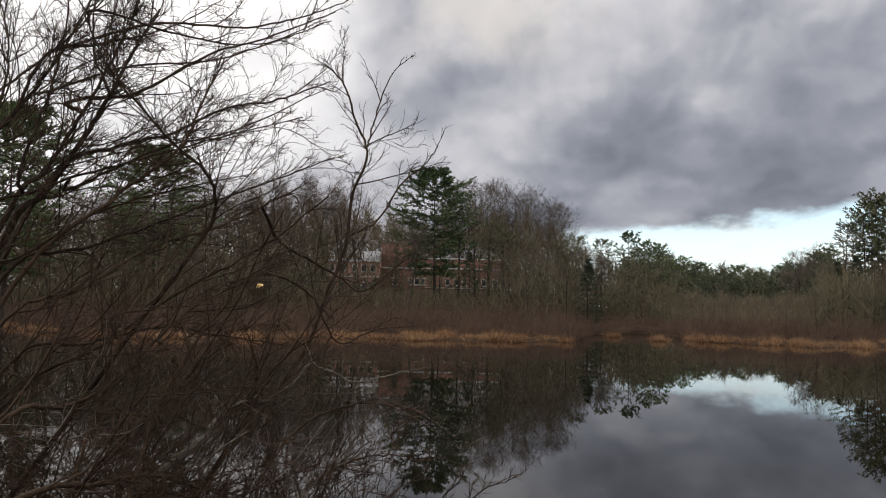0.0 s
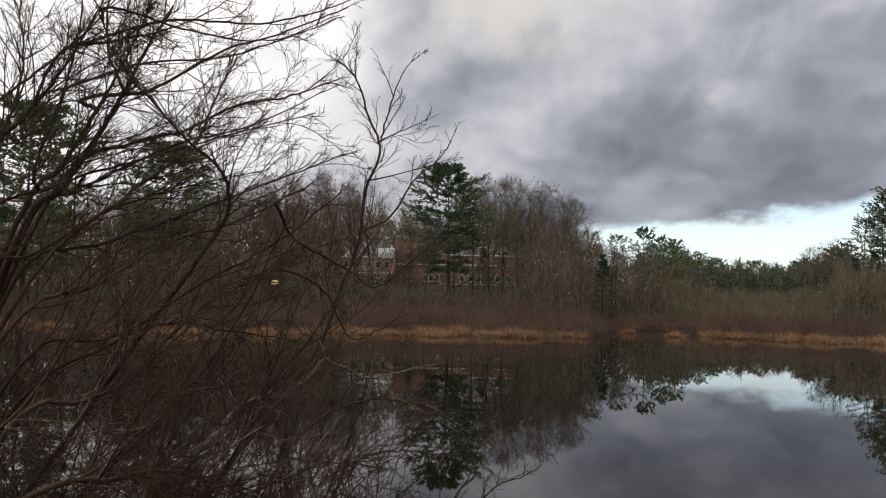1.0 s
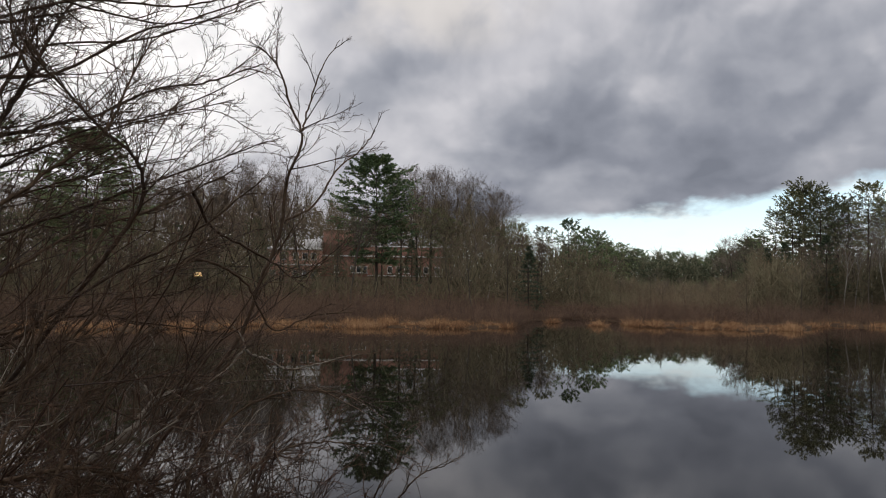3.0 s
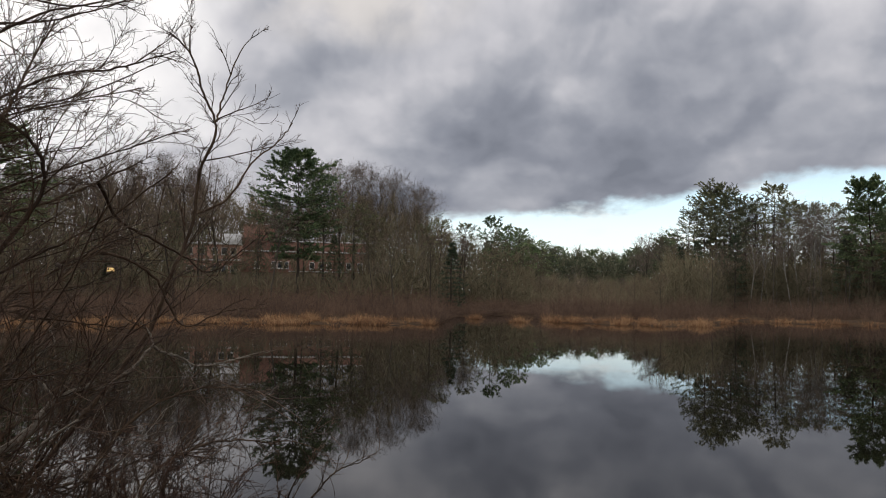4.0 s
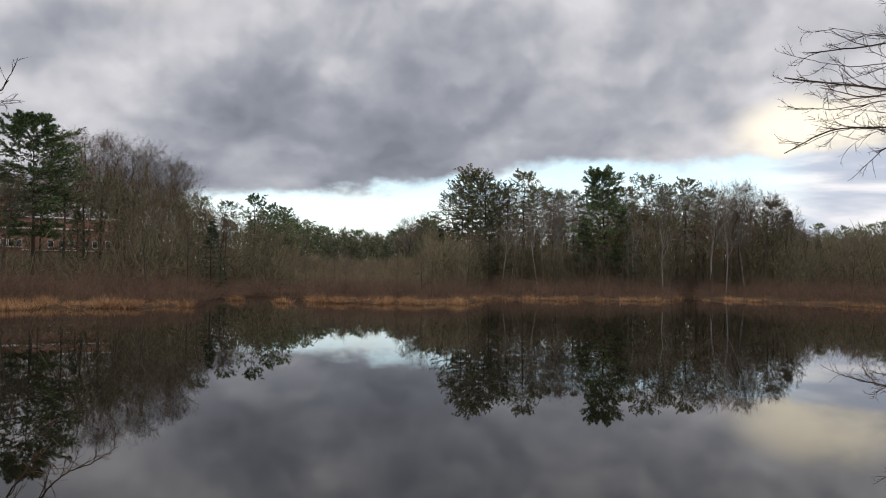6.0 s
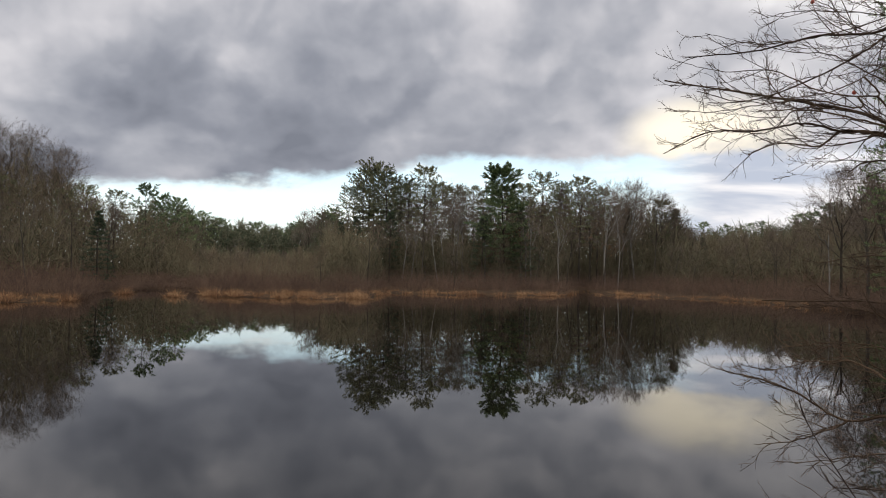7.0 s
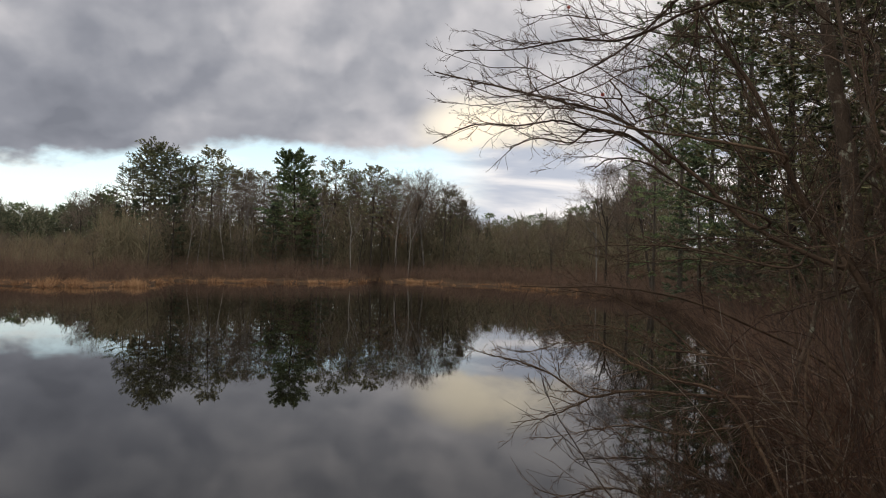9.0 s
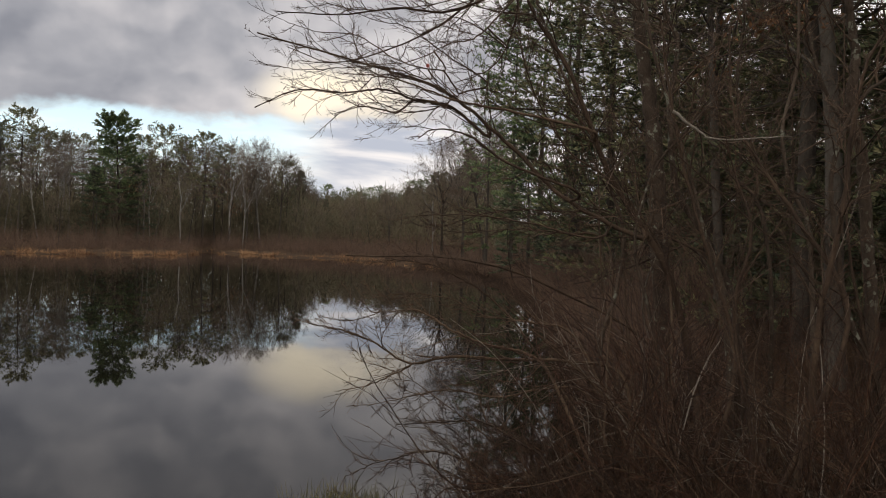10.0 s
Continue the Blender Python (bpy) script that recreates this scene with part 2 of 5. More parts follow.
def make_water():
    m = bpy.data.materials.new("dark_pond_water")
    m.use_nodes = True
    k = Nodes(m.node_tree)
    b = m.node_tree.nodes["Principled BSDF"]
    tc = k.add("ShaderNodeTexCoord")
    mp = k.add("ShaderNodeMapping")
    mp.inputs["Scale"].default_value = (1, 1, 1)
    k.link(tc.outputs["Object"], mp.inputs[0])
    swell = k.math("ADD", k.noise(mp.outputs[0], 0.9, 2, 0.4), k.math("MULTIPLY", k.noise(mp.outputs[0], 3.5, 2, 0.5), 0.12))
    patch = k.span(k.noise(mp.outputs[0], 0.06, 3, 0.5), 0.45, 0.7, 0.35, 1.0)
    bp = k.add("ShaderNodeBump")
    bp.inputs["Strength"].default_value = 0.05
    bp.inputs["Distance"].default_value = 0.012
    k.link(k.math("MULTIPLY", swell, patch), bp.inputs["Height"])
    k.link(bp.outputs[0], b.inputs["Normal"])
    k.link(k.mix(k.noise(mp.outputs[0], 0.2, 3), (0.004, 0.0038, 0.003), (0.009, 0.007, 0.005)), b.inputs["Base Color"])
    b.inputs["Roughness"].default_value = 0.015
    b.inputs["IOR"].default_value = 1.333
    b.inputs["Specular IOR Level"].default_value = 0.44
    return m


M_GLASS, M_WATER, M_LICHEN = make_glass(), make_water(), make_lichen()


# ---------------------------------------------------------------- mesh tools
class Geo:
    """Gathers faces from many small pieces, and makes one mesh of them."""

    def __init__(self):
        self.v, self.f3, self.f4, self.n = [], [], [], 0

    def put(self, v, f3=None, f4=None):
        v = np.asarray(v, float).reshape(-1, 3)
        if f3 is not None:
            self.f3.append(np.asarray(f3).reshape(-1, 3) + self.n)
        if f4 is not None:
            self.f4.append(np.asarray(f4).reshape(-1, 4) + self.n)
        self.v.append(v)
        self.n += len(v)

    def tubes(self, pts, rad, sides=4):
        """pts (B, n, 3), rad (B, n): tapered tubes."""
        B, n = rad.shape
        if B == 0:
            return
        tan = np.gradient(pts, axis=1)
        tan /= np.linalg.norm(tan, axis=2, keepdims=True) + 1e-9
        main = np.abs(tan.mean(1))
        ref = np.where((main[:, 2] < 0.8)[:, None], [[0, 0, 1.0]], [[1.0, 0, 0]])[:, None, :]
        a = np.cross(tan, ref)
        a /= np.linalg.norm(a, axis=2, keepdims=True) + 1e-9
        b = np.cross(tan, a)
        ang = np.arange(sides) * 2 * np.pi / sides
        ring = pts[:, :, None] + rad[:, :, None, None] * (a[:, :, None] * np.cos(ang)[None, None, :, None] + b[:, :, None] * np.sin(ang)[None, None, :, None])
        i, k, s = np.meshgrid(np.arange(B), np.arange(n - 1), np.arange(sides), indexing="ij")
        s2 = (s + 1) % sides
        base = (i * n + k) * sides
        up = base + sides
        self.put(ring, f4=np.stack([base + s, base + s2, up + s2, up + s], -1))

    def spikes(self, p, d, r):
        """Slender three-sided spikes from p along d (with its length), r thick at the foot."""
        B = len(p)
        if B == 0:
            return
        u = d / (np.linalg.norm(d, axis=1, keepdims=True) + 1e-9)
        ref = np.where((np.abs(u[:, 2]) < 0.8)[:, None], [[0, 0, 1.0]], [[1.0, 0, 0]])
        a = np.cross(u, ref)
        a /= np.linalg.norm(a, axis=1, keepdims=True) + 1e-9
        b = np.cross(u, a)
        r = np.broadcast_to(np.asarray(r, float), (B,))[:, None]
        v = np.stack([p + a * r, p + (-0.5 * a + 0.866 * b) * r, p + (-0.5 * a - 0.866 * b) * r, p + d], 1)
        o = np.arange(B)[:, None, None] * 4
        self.put(v, f3=o + np.array([[0, 1, 3], [1, 2, 3], [2, 0, 3]]))

    def slivers(self, p, d, r, rng):
        """The finest twigs: one slim three-cornered face each."""
        B = len(p)
        a = unit(np.cross(d, rng.normal(size=(B, 3)))) * r
        self.put(np.stack([p - a, p + a, p + d], 1), f3=np.arange(B * 3).reshape(-1, 3))

    def blades(self, p, d, r, rng):
        """Slim pointed sprays of needles from p along d, widest in the middle, a little folded."""
        B = len(p)
        u = unit(d)
        a = unit(np.cross(u, rng.normal(size=(B, 3))))
        b = np.cross(u, a)
        r = np.broadcast_to(np.asarray(r, float), (B,))[:, None]
        m = p + d * 0.45
        v = np.stack([p, m + a * r + b * r * 0.4, p + d, m - a * r + b * r * 0.4], 1)
        o = np.arange(B)[:, None, None] * 4
        self.put(v, f3=o + np.array([[0, 1, 2], [0, 2, 3]]))

    def mesh(self, name, mat, smooth=False):
        v = np.concatenate(self.v)
        loops, starts, off = [], [], 0
        for fs, k in ((self.f3, 3), (self.f4, 4)):
            if fs:
                f = np.concatenate(fs)
                loops.append(f.ravel())
                starts.append(off + np.arange(len(f)) * k)
                off += f.size
        loops, starts = np.concatenate(loops).astype(np.int32), np.concatenate(starts).astype(np.int32)
        me = bpy.data.meshes.new(name)
        me.vertices.add(len(v))
        me.vertices.foreach_set("co", v.astype(np.float32).ravel())
        me.loops.add(len(loops))
        me.loops.foreach_set("vertex_index", loops)
        me.polygons.add(len(starts))
        me.polygons.foreach_set("loop_start", starts)
        if smooth:
            me.polygons.foreach_set("use_smooth", np.ones(len(starts), bool))
        me.update(calc_edges=True)
        me.materials.append(mat)
        return me


def part(name, geo_, mat, parent=None, label="", smooth=False):
    ob = new(name, geo_.mesh(name, mat, smooth))
    ob.parent = parent
    if label:
        ob["label"] = label
    return ob


def unit(v):
    return v / (np.linalg.norm(v, axis=-1, keepdims=True) + 1e-9)


def run(rng, p, d, length, n, wander, lift):
    """Polylines (B, n+1, 3) that start at p along d."""
    pts = [p]
    step = (length / n)[:, None]
    d = d.copy()
    for _ in range(n):
        d = unit(d + rng.normal(0, wander, d.shape) + np.array([0, 0, lift]))
        p = p + d * step
        pts.append(p)
    return np.stack(pts, 1)


def sprout(rng, pts, count, lo, hi, angle, spread=0.25, flat=0.0):
    """count side shoots a polyline: start points, directions, the fraction along it, and the parent's index."""
    B, n = pts.shape[:2]
    f = (np.arange(count)[None, :] + rng.random((B, count))) / count * (hi - lo) + lo
    x = np.clip(f, 0, 0.9999) * (n - 1)
    i = x.astype(int)
    idx = np.broadcast_to(np.arange(B)[:, None], i.shape)
    a, b = pts[idx, i], pts[idx, i + 1]
    p = a + (b - a) * (x - i)[..., None]
    t = unit(b - a)
    side = rng.normal(size=t.shape)
    side[..., 2] *= 1 - flat
    side = unit(side - t * (side * t).sum(-1, keepdims=True))
    ang = angle + rng.normal(0, spread, f.shape)
    d = t * np.cos(ang)[..., None] + side * np.sin(ang)[..., None]
    return p.reshape(-1, 3), unit(d.reshape(-1, 3)), f.ravel(), idx.ravel()


def taper(r, n, end=0.45):
    return r[:, None] * np.linspace(1, end, n + 1)[None, :]


# ---------------------------------------------------------------- the pond's outline, by compass bearing from +y
FAR_SHORE = [(-180, 9), (-100, 9), (-80, 26), (-60, 46), (-40, 62), (-29, 62), (-25, 52), (-20, 47), (-11, 50), (-5.3, 51.5), (-3, 51), (-1.6, 50.5), (4.2, 50), (8.0, 51.5),
             (9.3, 53), (10.2, 62), (11.2, 70), (12.4, 70), (15, 74), (17.0, 70), (17.9, 60), (21, 57), (27, 56.5), (29, 58.5), (30.8, 71), (34, 68), (43.6, 71.5), (44.9, 92), (45.8, 77), (48.4, 79),
             (51, 72), (54.6, 72), (58, 64), (61, 58), (65, 51), (68, 38), (72, 20), (76, 11.5), (84, 9.5), (90, 9), (180, 9)]
NEAR_SHORE = [(-180, 9), (-100, 8.5), (-70, 7), (-35, 5.4), (0, 4.6), (30, 5.0), (50, 5.4), (58, 5.6), (64, 6.0), (72, 7), (80, 8.5), (84, 9), (180, 9)]
SKYLINE = [(-50, 8.5), (-28, 7.3), (-20, 8.2), (-17, 8.7), (-12, 9.1), (-8, 9.2), (-5, 8.5), (-2, 8.0), (2.4, 9.0), (6.6, 8.4), (8.7, 7.2), (10.8, 5.2), (13, 4.6), (16, 4.3), (18, 3.4), (22.5, 3.1),
           (25, 3.7), (27, 4.6), (29, 6.6), (33, 6.4), (36, 5.7), (40, 6.3), (44, 6.4), (48, 6.3), (50, 5.4), (51.5, 4.2), (52.5, 3.5), (55, 3.8), (58, 4.0), (61, 4.8), (64, 8), (67, 13), (72, 17), (110, 17)]


def table(rows):
    a = np.array(rows, float)
    return lambda x: np.interp(x, a[:, 0], a[:, 1])


far_r, near_r, skyline = table(FAR_SHORE), table(NEAR_SHORE), table(SKYLINE)


def ripple(a):
    """Small bays and tongues of the far shore, in metres."""
    return 1.1 * np.sin(a * 1.9) + 0.8 * np.sin(a * 4.3 + 1) + 0.5 * np.sin(a * 9.7 + 2)


def shore(a):
    return far_r(a) + ripple(a) * np.clip((far_r(a) - 30) / 20, 0, 1)


def rise(a, s):
    """Height of the land s metres behind the far shore."""
    hill = np.interp(a, [-40, -15, -8, 4, 9, 14, 40, 52, 60, 80], [2.5, 3.4, 4.2, 4.2, 3.0, 1.0, 1.2, 3.0, 5.0, 3.0])
    return 0.16 * np.clip(s, 0, 1.2) / 1.2 + 0.28 * np.clip((s - 1) / 12, 0, 1) + hill * np.clip((s - 14) / 45, 0, 1)


def place(a, d, z=None):
    """A point at bearing a and distance d, on the ground."""
    x, y = d * math.sin(radians(a)), d * math.cos(radians(a))
    return np.array([x, y, float(rise(a, d - shore(a))) if z is None else z])


def build_ground():
    g = Geo()
    A = np.arange(-180, 180.01, 0.75)
    nr, fr = near_r(A), shore(A)
    fr = np.maximum(fr, nr + 0.2)
    wet = np.clip((fr - nr) / 6, 0, 1)
    rings = []
    for k, z in ((0.0, 0.70), (0.3, 0.68), (0.6, 0.55), (0.85, 0.28), (0.95, 0.10), (1.0, 0.01)):
        rings.append((nr * max(k, 0.003), np.full_like(A, z)))
    for k, z in ((0.08, -0.35), (0.3, -0.8), (0.7, -0.8), (0.93, -0.5), (0.985, -0.12)):
        rings.append((nr + (fr - nr) * k, z * wet + 0.05 * (1 - wet)))
    for s in (0.0, 0.5, 1.2, 3, 6, 10, 14, 20, 28, 38, 50, 65, 90, 130, 200, 320, 600, 1400):
        rings.append((fr + s, rise(A, np.full_like(A, s)) + 0.01))
    rng = np.random.default_rng(3)
    n = len(A)
    V = np.stack([np.stack([r * np.sin(np.radians(A)), r * np.cos(np.radians(A)), z + rng.normal(0, 0.03, n) * (np.abs(z) > 0.15) * (r > near_r(A) * 1.02)], 1) for r, z in rings])
    i, k = np.meshgrid(np.arange(len(rings) - 1), np.arange(n - 1), indexing="ij")
    q = np.stack([i * n + k, i * n + k + 1, (i + 1) * n + k + 1, (i + 1) * n + k], -1)
    g.put(V, f4=q[..., ::-1])
    tagged(part("ground", g, M_GROUND, smooth=True), "brown leaf-littered bank and woodland floor round the pond", "ground", kind="structure")
    w_ = Geo()
    A2 = A[(A >= -100) & (A <= 84)]
    inner, outer = near_r(A2) - 0.6, shore(A2) + 0.8
    m = len(A2)
    fr_ = np.linspace(0, 1, 12)
    V = np.stack([np.stack([(inner + (outer - inner) * f) * np.sin(np.radians(A2)), (inner + (outer - inner) * f) * np.cos(np.radians(A2)), np.zeros(m)], 1) for f in fr_])
    i, k = np.meshgrid(np.arange(11), np.arange(m - 1), indexing="ij")
    w_.put(V, f4=np.stack([i * m + k, i * m + k + 1, (i + 1) * m + k + 1, (i + 1) * m + k], -1)[..., ::-1])
    tagged(part("water", w_, M_WATER), "still dark pond water mirroring trees and clouds", "water", kind="structure")


build_ground()


# ---------------------------------------------------------------- growing things
def reach(p, d, c, r):
    """How far it is from p along d to the skin of a crown, an egg round c with the half axes r."""
    q, e = (p - c) / r, d / r
    qe, ee = (q * e).sum(-1), (e * e).sum(-1)
    return (-qe + np.sqrt(np.maximum(qe * qe - ee * ((q * q).sum(-1) - 1), 0))) / ee


def bare_tree(seed, h, forks=4, limbs=8, width=0.27, first=0.34, lean=0.03, thick=0.011, mat=M_BARK, tmat=M_TWIG, counts=(6, 6, 6), angle=0.80, twig=0.0055):
    """A leafless broadleaf tree: a trunk that forks, rising limbs, and a rounded crown of fine twigs. Its foot is at the origin."""
    rng = np.random.default_rng(seed)
    wood, crown = Geo(), Geo()
    c, r = np.array([0, 0, h * 0.66]), np.array([h * width, h * width, h * 0.335])
    d0 = unit(np.array([[rng.normal(0, lean), rng.normal(0, lean), 1.0]]))
    trunk = run(rng, np.array([[0, 0, -0.3]]), d0, np.array([h * (0.62 if forks else 0.93)]), 9, 0.035, 0.04)
    r0 = thick * h
    rt = r0 * np.linspace(1, 0.45 if forks else 0.12, 10)[None, :]
    rt[:, 0] *= 1.3
    wood.tubes(trunk, rt, 6)
    P, D, F = [], [], []
    p, d, f, _ = sprout(rng, trunk, limbs, first / (0.62 if forks else 0.93), 1.0, angle, 0.15)
    P.append(p), D.append(d), F.append(np.full(len(f), 0.26) * (1.2 - 0.5 * f))
    if forks:
        p, d, f, _ = sprout(rng, trunk, forks, 0.62, 1.0, 0.42, 0.12)
        lead = run(rng, p, d, reach(p, d, c, r) * rng.uniform(0.85, 1.0, len(f)), 6, 0.06, 0.07)
        wood.tubes(lead, taper(np.full(len(f), r0 * 0.42), 6, 0.2), 5)
        p, d, f, _ = sprout(rng, lead, 5, 0.2, 1.0, 0.6, 0.2)
        P.append(p), D.append(d), F.append(np.full(len(f), 0.15))
    p, d, thick1 = np.concatenate(P), np.concatenate(D), np.concatenate(F)
    ln = np.clip(reach(p, d, c, r) * rng.uniform(0.72, 1.0, len(p)), 0.06 * h, 0.42 * h)
    l1 = run(rng, p, d, ln, 4, 0.10, 0.012)
    wood.tubes(l1, taper(r0 * thick1, 4, 0.2), 3)
    p, d, f, i = sprout(rng, l1, counts[0], 0.2, 1.0, 0.70, 0.2)
    ln2 = np.clip(np.minimum(reach(p, d, c, r) + 0.3, ln[i] * 0.62) * rng.uniform(0.7, 1.1, len(f)), 0.45, 0.2 * h)
    l2 = run(rng, p, d, ln2, 3, 0.12, 0.01)
    for k in range(3):
        wood.slivers(l2[:, k], (l2[:, k + 1] - l2[:, k]) * 1.3, 0.0008 * h * (1 - 0.25 * k), rng)
    p, d, f, i = sprout(rng, l2, counts[1], 0.15, 1.0, 0.65, 0.25)
    ln3 = np.clip(ln2[i] * 0.55, 0.4, 1.1) * rng.uniform(0.6, 1.25, len(f))
    d = unit(d + [0, 0, 0.03])
    crown.slivers(p, d * ln3[:, None], twig * 1.5, rng)
    l3 = np.stack([p, p + d * ln3[:, None]], 1)
    p, d, f, i = sprout(rng, l3, counts[2], 0.15, 0.95, 0.65, 0.25)
    ln4 = np.clip(ln3[i] * 0.6, 0.25, 0.6) * rng.uniform(0.6, 1.3, len(f))
    crown.slivers(p, unit(d + [0, 0, 0.02]) * ln4[:, None], twig, rng)
    root = new("bare_tree")
    part("trunk", wood, mat, root, smooth=True)
    part("crown", crown, tmat, root)
    return root


DOME = ((0, 0.06), (0.08, 0.34), (0.2, 0.66), (0.32, 0.9), (0.48, 1.0), (0.66, 0.95), (0.82, 0.74), (1, 0.5))
ROUND = ((0, 0.14), (0.08, 0.5), (0.2, 0.82), (0.4, 1.0), (0.62, 0.9), (0.82, 0.55), (1, 0.25))
CONE = ((0, 0.02), (0.3, 0.30), (0.8, 0.95), (1, 0.85))
PLUME = ((0, 0.10), (0.1, 0.5), (0.2, 0.72), (0.30, 0.62), (0.36, 0.45), (0.45, 0.8), (0.6, 0.95), (0.75, 1.0), (0.88, 0.7), (1, 0.5))


def pine_tree(seed, h, start=0.3, width=0.25, mat=M_NEEDLE, form=DOME, whorl=0.8, count=(4, 7), sides=8, tufts=4, blades=5, needle=0.28, fat=0.10, steep=1.0, droop=0.12, gap=0.15, r0=0.012):
    """A conifer: straight trunk, tiers of limbs that rise at the top and lie level below, and brushes of needles on their twigs."""
    rng = np.random.default_rng(seed)
    wood, green = Geo(), Geo()
    trunk = run(rng, np.array([[0, 0, -0.3]]), np.array([[0, 0, 1.0]]), np.array([h]), 10, 0.010, 0.05)
    wood.tubes(trunk, (r0 * h * np.linspace(1, 0.08, 11))[None, :], 7)
    # dead stubs below the crown
    p, d, f, _ = sprout(rng, trunk, 14, start * 0.35, start * 1.1, 1.4, 0.2)
    wood.spikes(p, d * rng.uniform(0.3, 1.3, len(f))[:, None], 0.018)
    (hu, hw), z = zip(*form), h * start
    P, D, LN = [], [], []
    while z < h * 0.975:
        u = (h - z) / (h - start * h)
        wide = h * width * float(np.interp(u, hu, hw))
        turn, n = rng.random() * 6.28, rng.integers(*count)
        for k in range(n):
            if rng.random() < gap:
                continue
            a = turn + k * 6.283 / n + rng.normal(0, 0.25)
            tilt = steep * float(np.interp(u, [0, 0.12, 0.35, 0.8, 1], [1.3, 0.62, 0.16, -0.02, -droop])) + rng.normal(0, 0.07)
            P.append((np.interp(z, trunk[0, :, 2], trunk[0, :, 0]), np.interp(z, trunk[0, :, 2], trunk[0, :, 1]), z + rng.normal(0, 0.08)))
            D.append((math.cos(a), math.sin(a), tilt))
            LN.append(wide * rng.uniform(0.62, 1.12) * math.sqrt(1 + tilt * tilt) ** 0.5)
        z += whorl * rng.uniform(0.7, 1.3) * (0.55 + 0.6 * min(1.0, u * 2))
    P, D, LN = np.array(P), unit(np.array(D)), np.array(LN)
    limb_ = run(rng, P, D, LN, 4, 0.05, 0.035)
    wood.tubes(limb_, taper(0.007 + 0.007 * LN, 4, 0.25), 3)
    p, d, f, i = sprout(rng, limb_, sides, 0.25, 1.0, 0.62, 0.2, 0.85)
    ln = np.clip(LN[i] * 0.36 * (1.3 - 0.8 * f), 0.2, 1.3) * rng.uniform(0.7, 1.2, len(f))
    d = unit(d + [0, 0, 0.08])
    wood.spikes(p, d * ln[:, None], 0.010)
    br = np.stack([p, p + d * ln[:, None]], 1)
    p, d, f, i = sprout(rng, br, tufts, 0.25, 1.05, 0.45, 0.25, 0.5)
    p, d = np.repeat(p, blades, 0), np.repeat(d, blades, 0)
    v = unit(d * [1, 1, 0.6] + rng.normal(0, 0.36, d.shape) + [0, 0, 0.2])
    green.blades(p, v * (needle * rng.uniform(0.65, 1.3, len(p)))[:, None], fat * needle, rng)
    root = new("pine_tree")
    part("trunk", wood, M_BARK, root, smooth=True)
    part("crown", green, mat, root)
    return root


def top_of(src):
    """The height of a prototype, but for its last few twigs."""
    if src.name not in TOPS:
        crown = next(o for o in src.children if o.name.startswith("crown")).data.vertices
        co = np.empty(len(crown) * 3)
        crown.foreach_get("co", co)
        TOPS[src.name] = float(np.percentile(co[2::3], 99.0 if src.name.startswith("bare") else 99.8))
    return TOPS[src.name]


TOPS = {}


def stand(protos, a, d, h, label="", turn=None, category="tree", group="", wide=1.0):
    """A copy of a prototype at bearing a and distance d, scaled to height h."""
    src = protos[stand.count % len(protos)] if isinstance(protos, list) else protos
    stand.count += 1
    x, y, z = place(a, d)
    s = h / top_of(src)
    c = copy_thing(src, pose(x, y, z, 0, 0, (stand.count * 77.3) % 360 if turn is None else turn))
    c.scale = (s * wide, s * wide, s)
    tagged(c, label, category, group)
    return c


stand.count = 0
MARKED = []
FULL = [pine_tree(15 + k, 16, 0.26, 0.31, M_NEEDLE, DOME, 0.62, (6, 9), 13, 5, 6, 0.28, 0.15, 0.85, 0.12, 0.05) for k in range(2)]
SPIRE = pine_tree(61, 16, 0.24, 0.25, M_NEEDLE, PLUME, 0.52, (5, 8), 13, 5, 6, 0.27, 0.14, 1.15)
AIRY = [pine_tree(18 + k, 16, 0.14, 0.24, M_NEEDLE, DOME, 0.95, (5, 8), 10, 4, 9, 0.20, 0.095, 0.9, 0.1, 0.25) for k in range(2)]
DENSE = [pine_tree(44 + k, 16, 0.08, 0.27, M_NEEDLE_DRY, DOME, 0.68, (5, 8), 10, 4, 7, 0.20, 0.13, 0.9, 0.15, 0.10) for k in range(2)]
FAR_PINES = [pine_tree(21 + k, 14, 0.10, 0.27, M_NEEDLE, ROUND, 1.0, (4, 7), 5, 3, 4, 0.42, 0.17) for k in range(4)]
THIN = [pine_tree(31 + k, 16, 0.42, 0.20, M_NEEDLE_DRY, ROUND, 0.64, (5, 8), 7, 4, 4, 0.25, 0.17, 0.9, 0.0, 0.12) for k in range(4)]
SPRUCE = [pine_tree(51 + k, 12, 0.05, 0.22, M_SPRUCE, CONE, 0.62, (5, 8), 5, 3, 3, 0.34, 0.12, 0.4, 0.3, 0.1) for k in range(2)]
OAKS = [bare_tree(71 + k, 16, counts=(6, 7, 7), twig=0.0065) for k in range(4)]
GREY_OAK = bare_tree(77, 16, 4, 8, 0.27, 0.34, 0.03, 0.011, M_BIRCH, M_TWIG, (6, 7, 7), 0.8, 0.0065)
TALL = [bare_tree(81 + k, 16, 0, 17, 0.20, 0.36, 0.04, 0.0085, counts=(6, 5, 6), angle=0.75, twig=0.0065) for k in range(4)]
BIRCH = [bare_tree(91 + k, 13, 2, 6, 0.19, 0.48, 0.05, 0.0085, M_BIRCH, M_TWIG, (5, 5, 4), 0.5, 0.005) for k in range(3)]


def height_for(a, d, top):
    """The height of a tree at bearing a whose top shows top degrees above the eye's level."""
    return 2.3 + d * math.tan(radians(top - 0.12)) - place(a, d)[2]


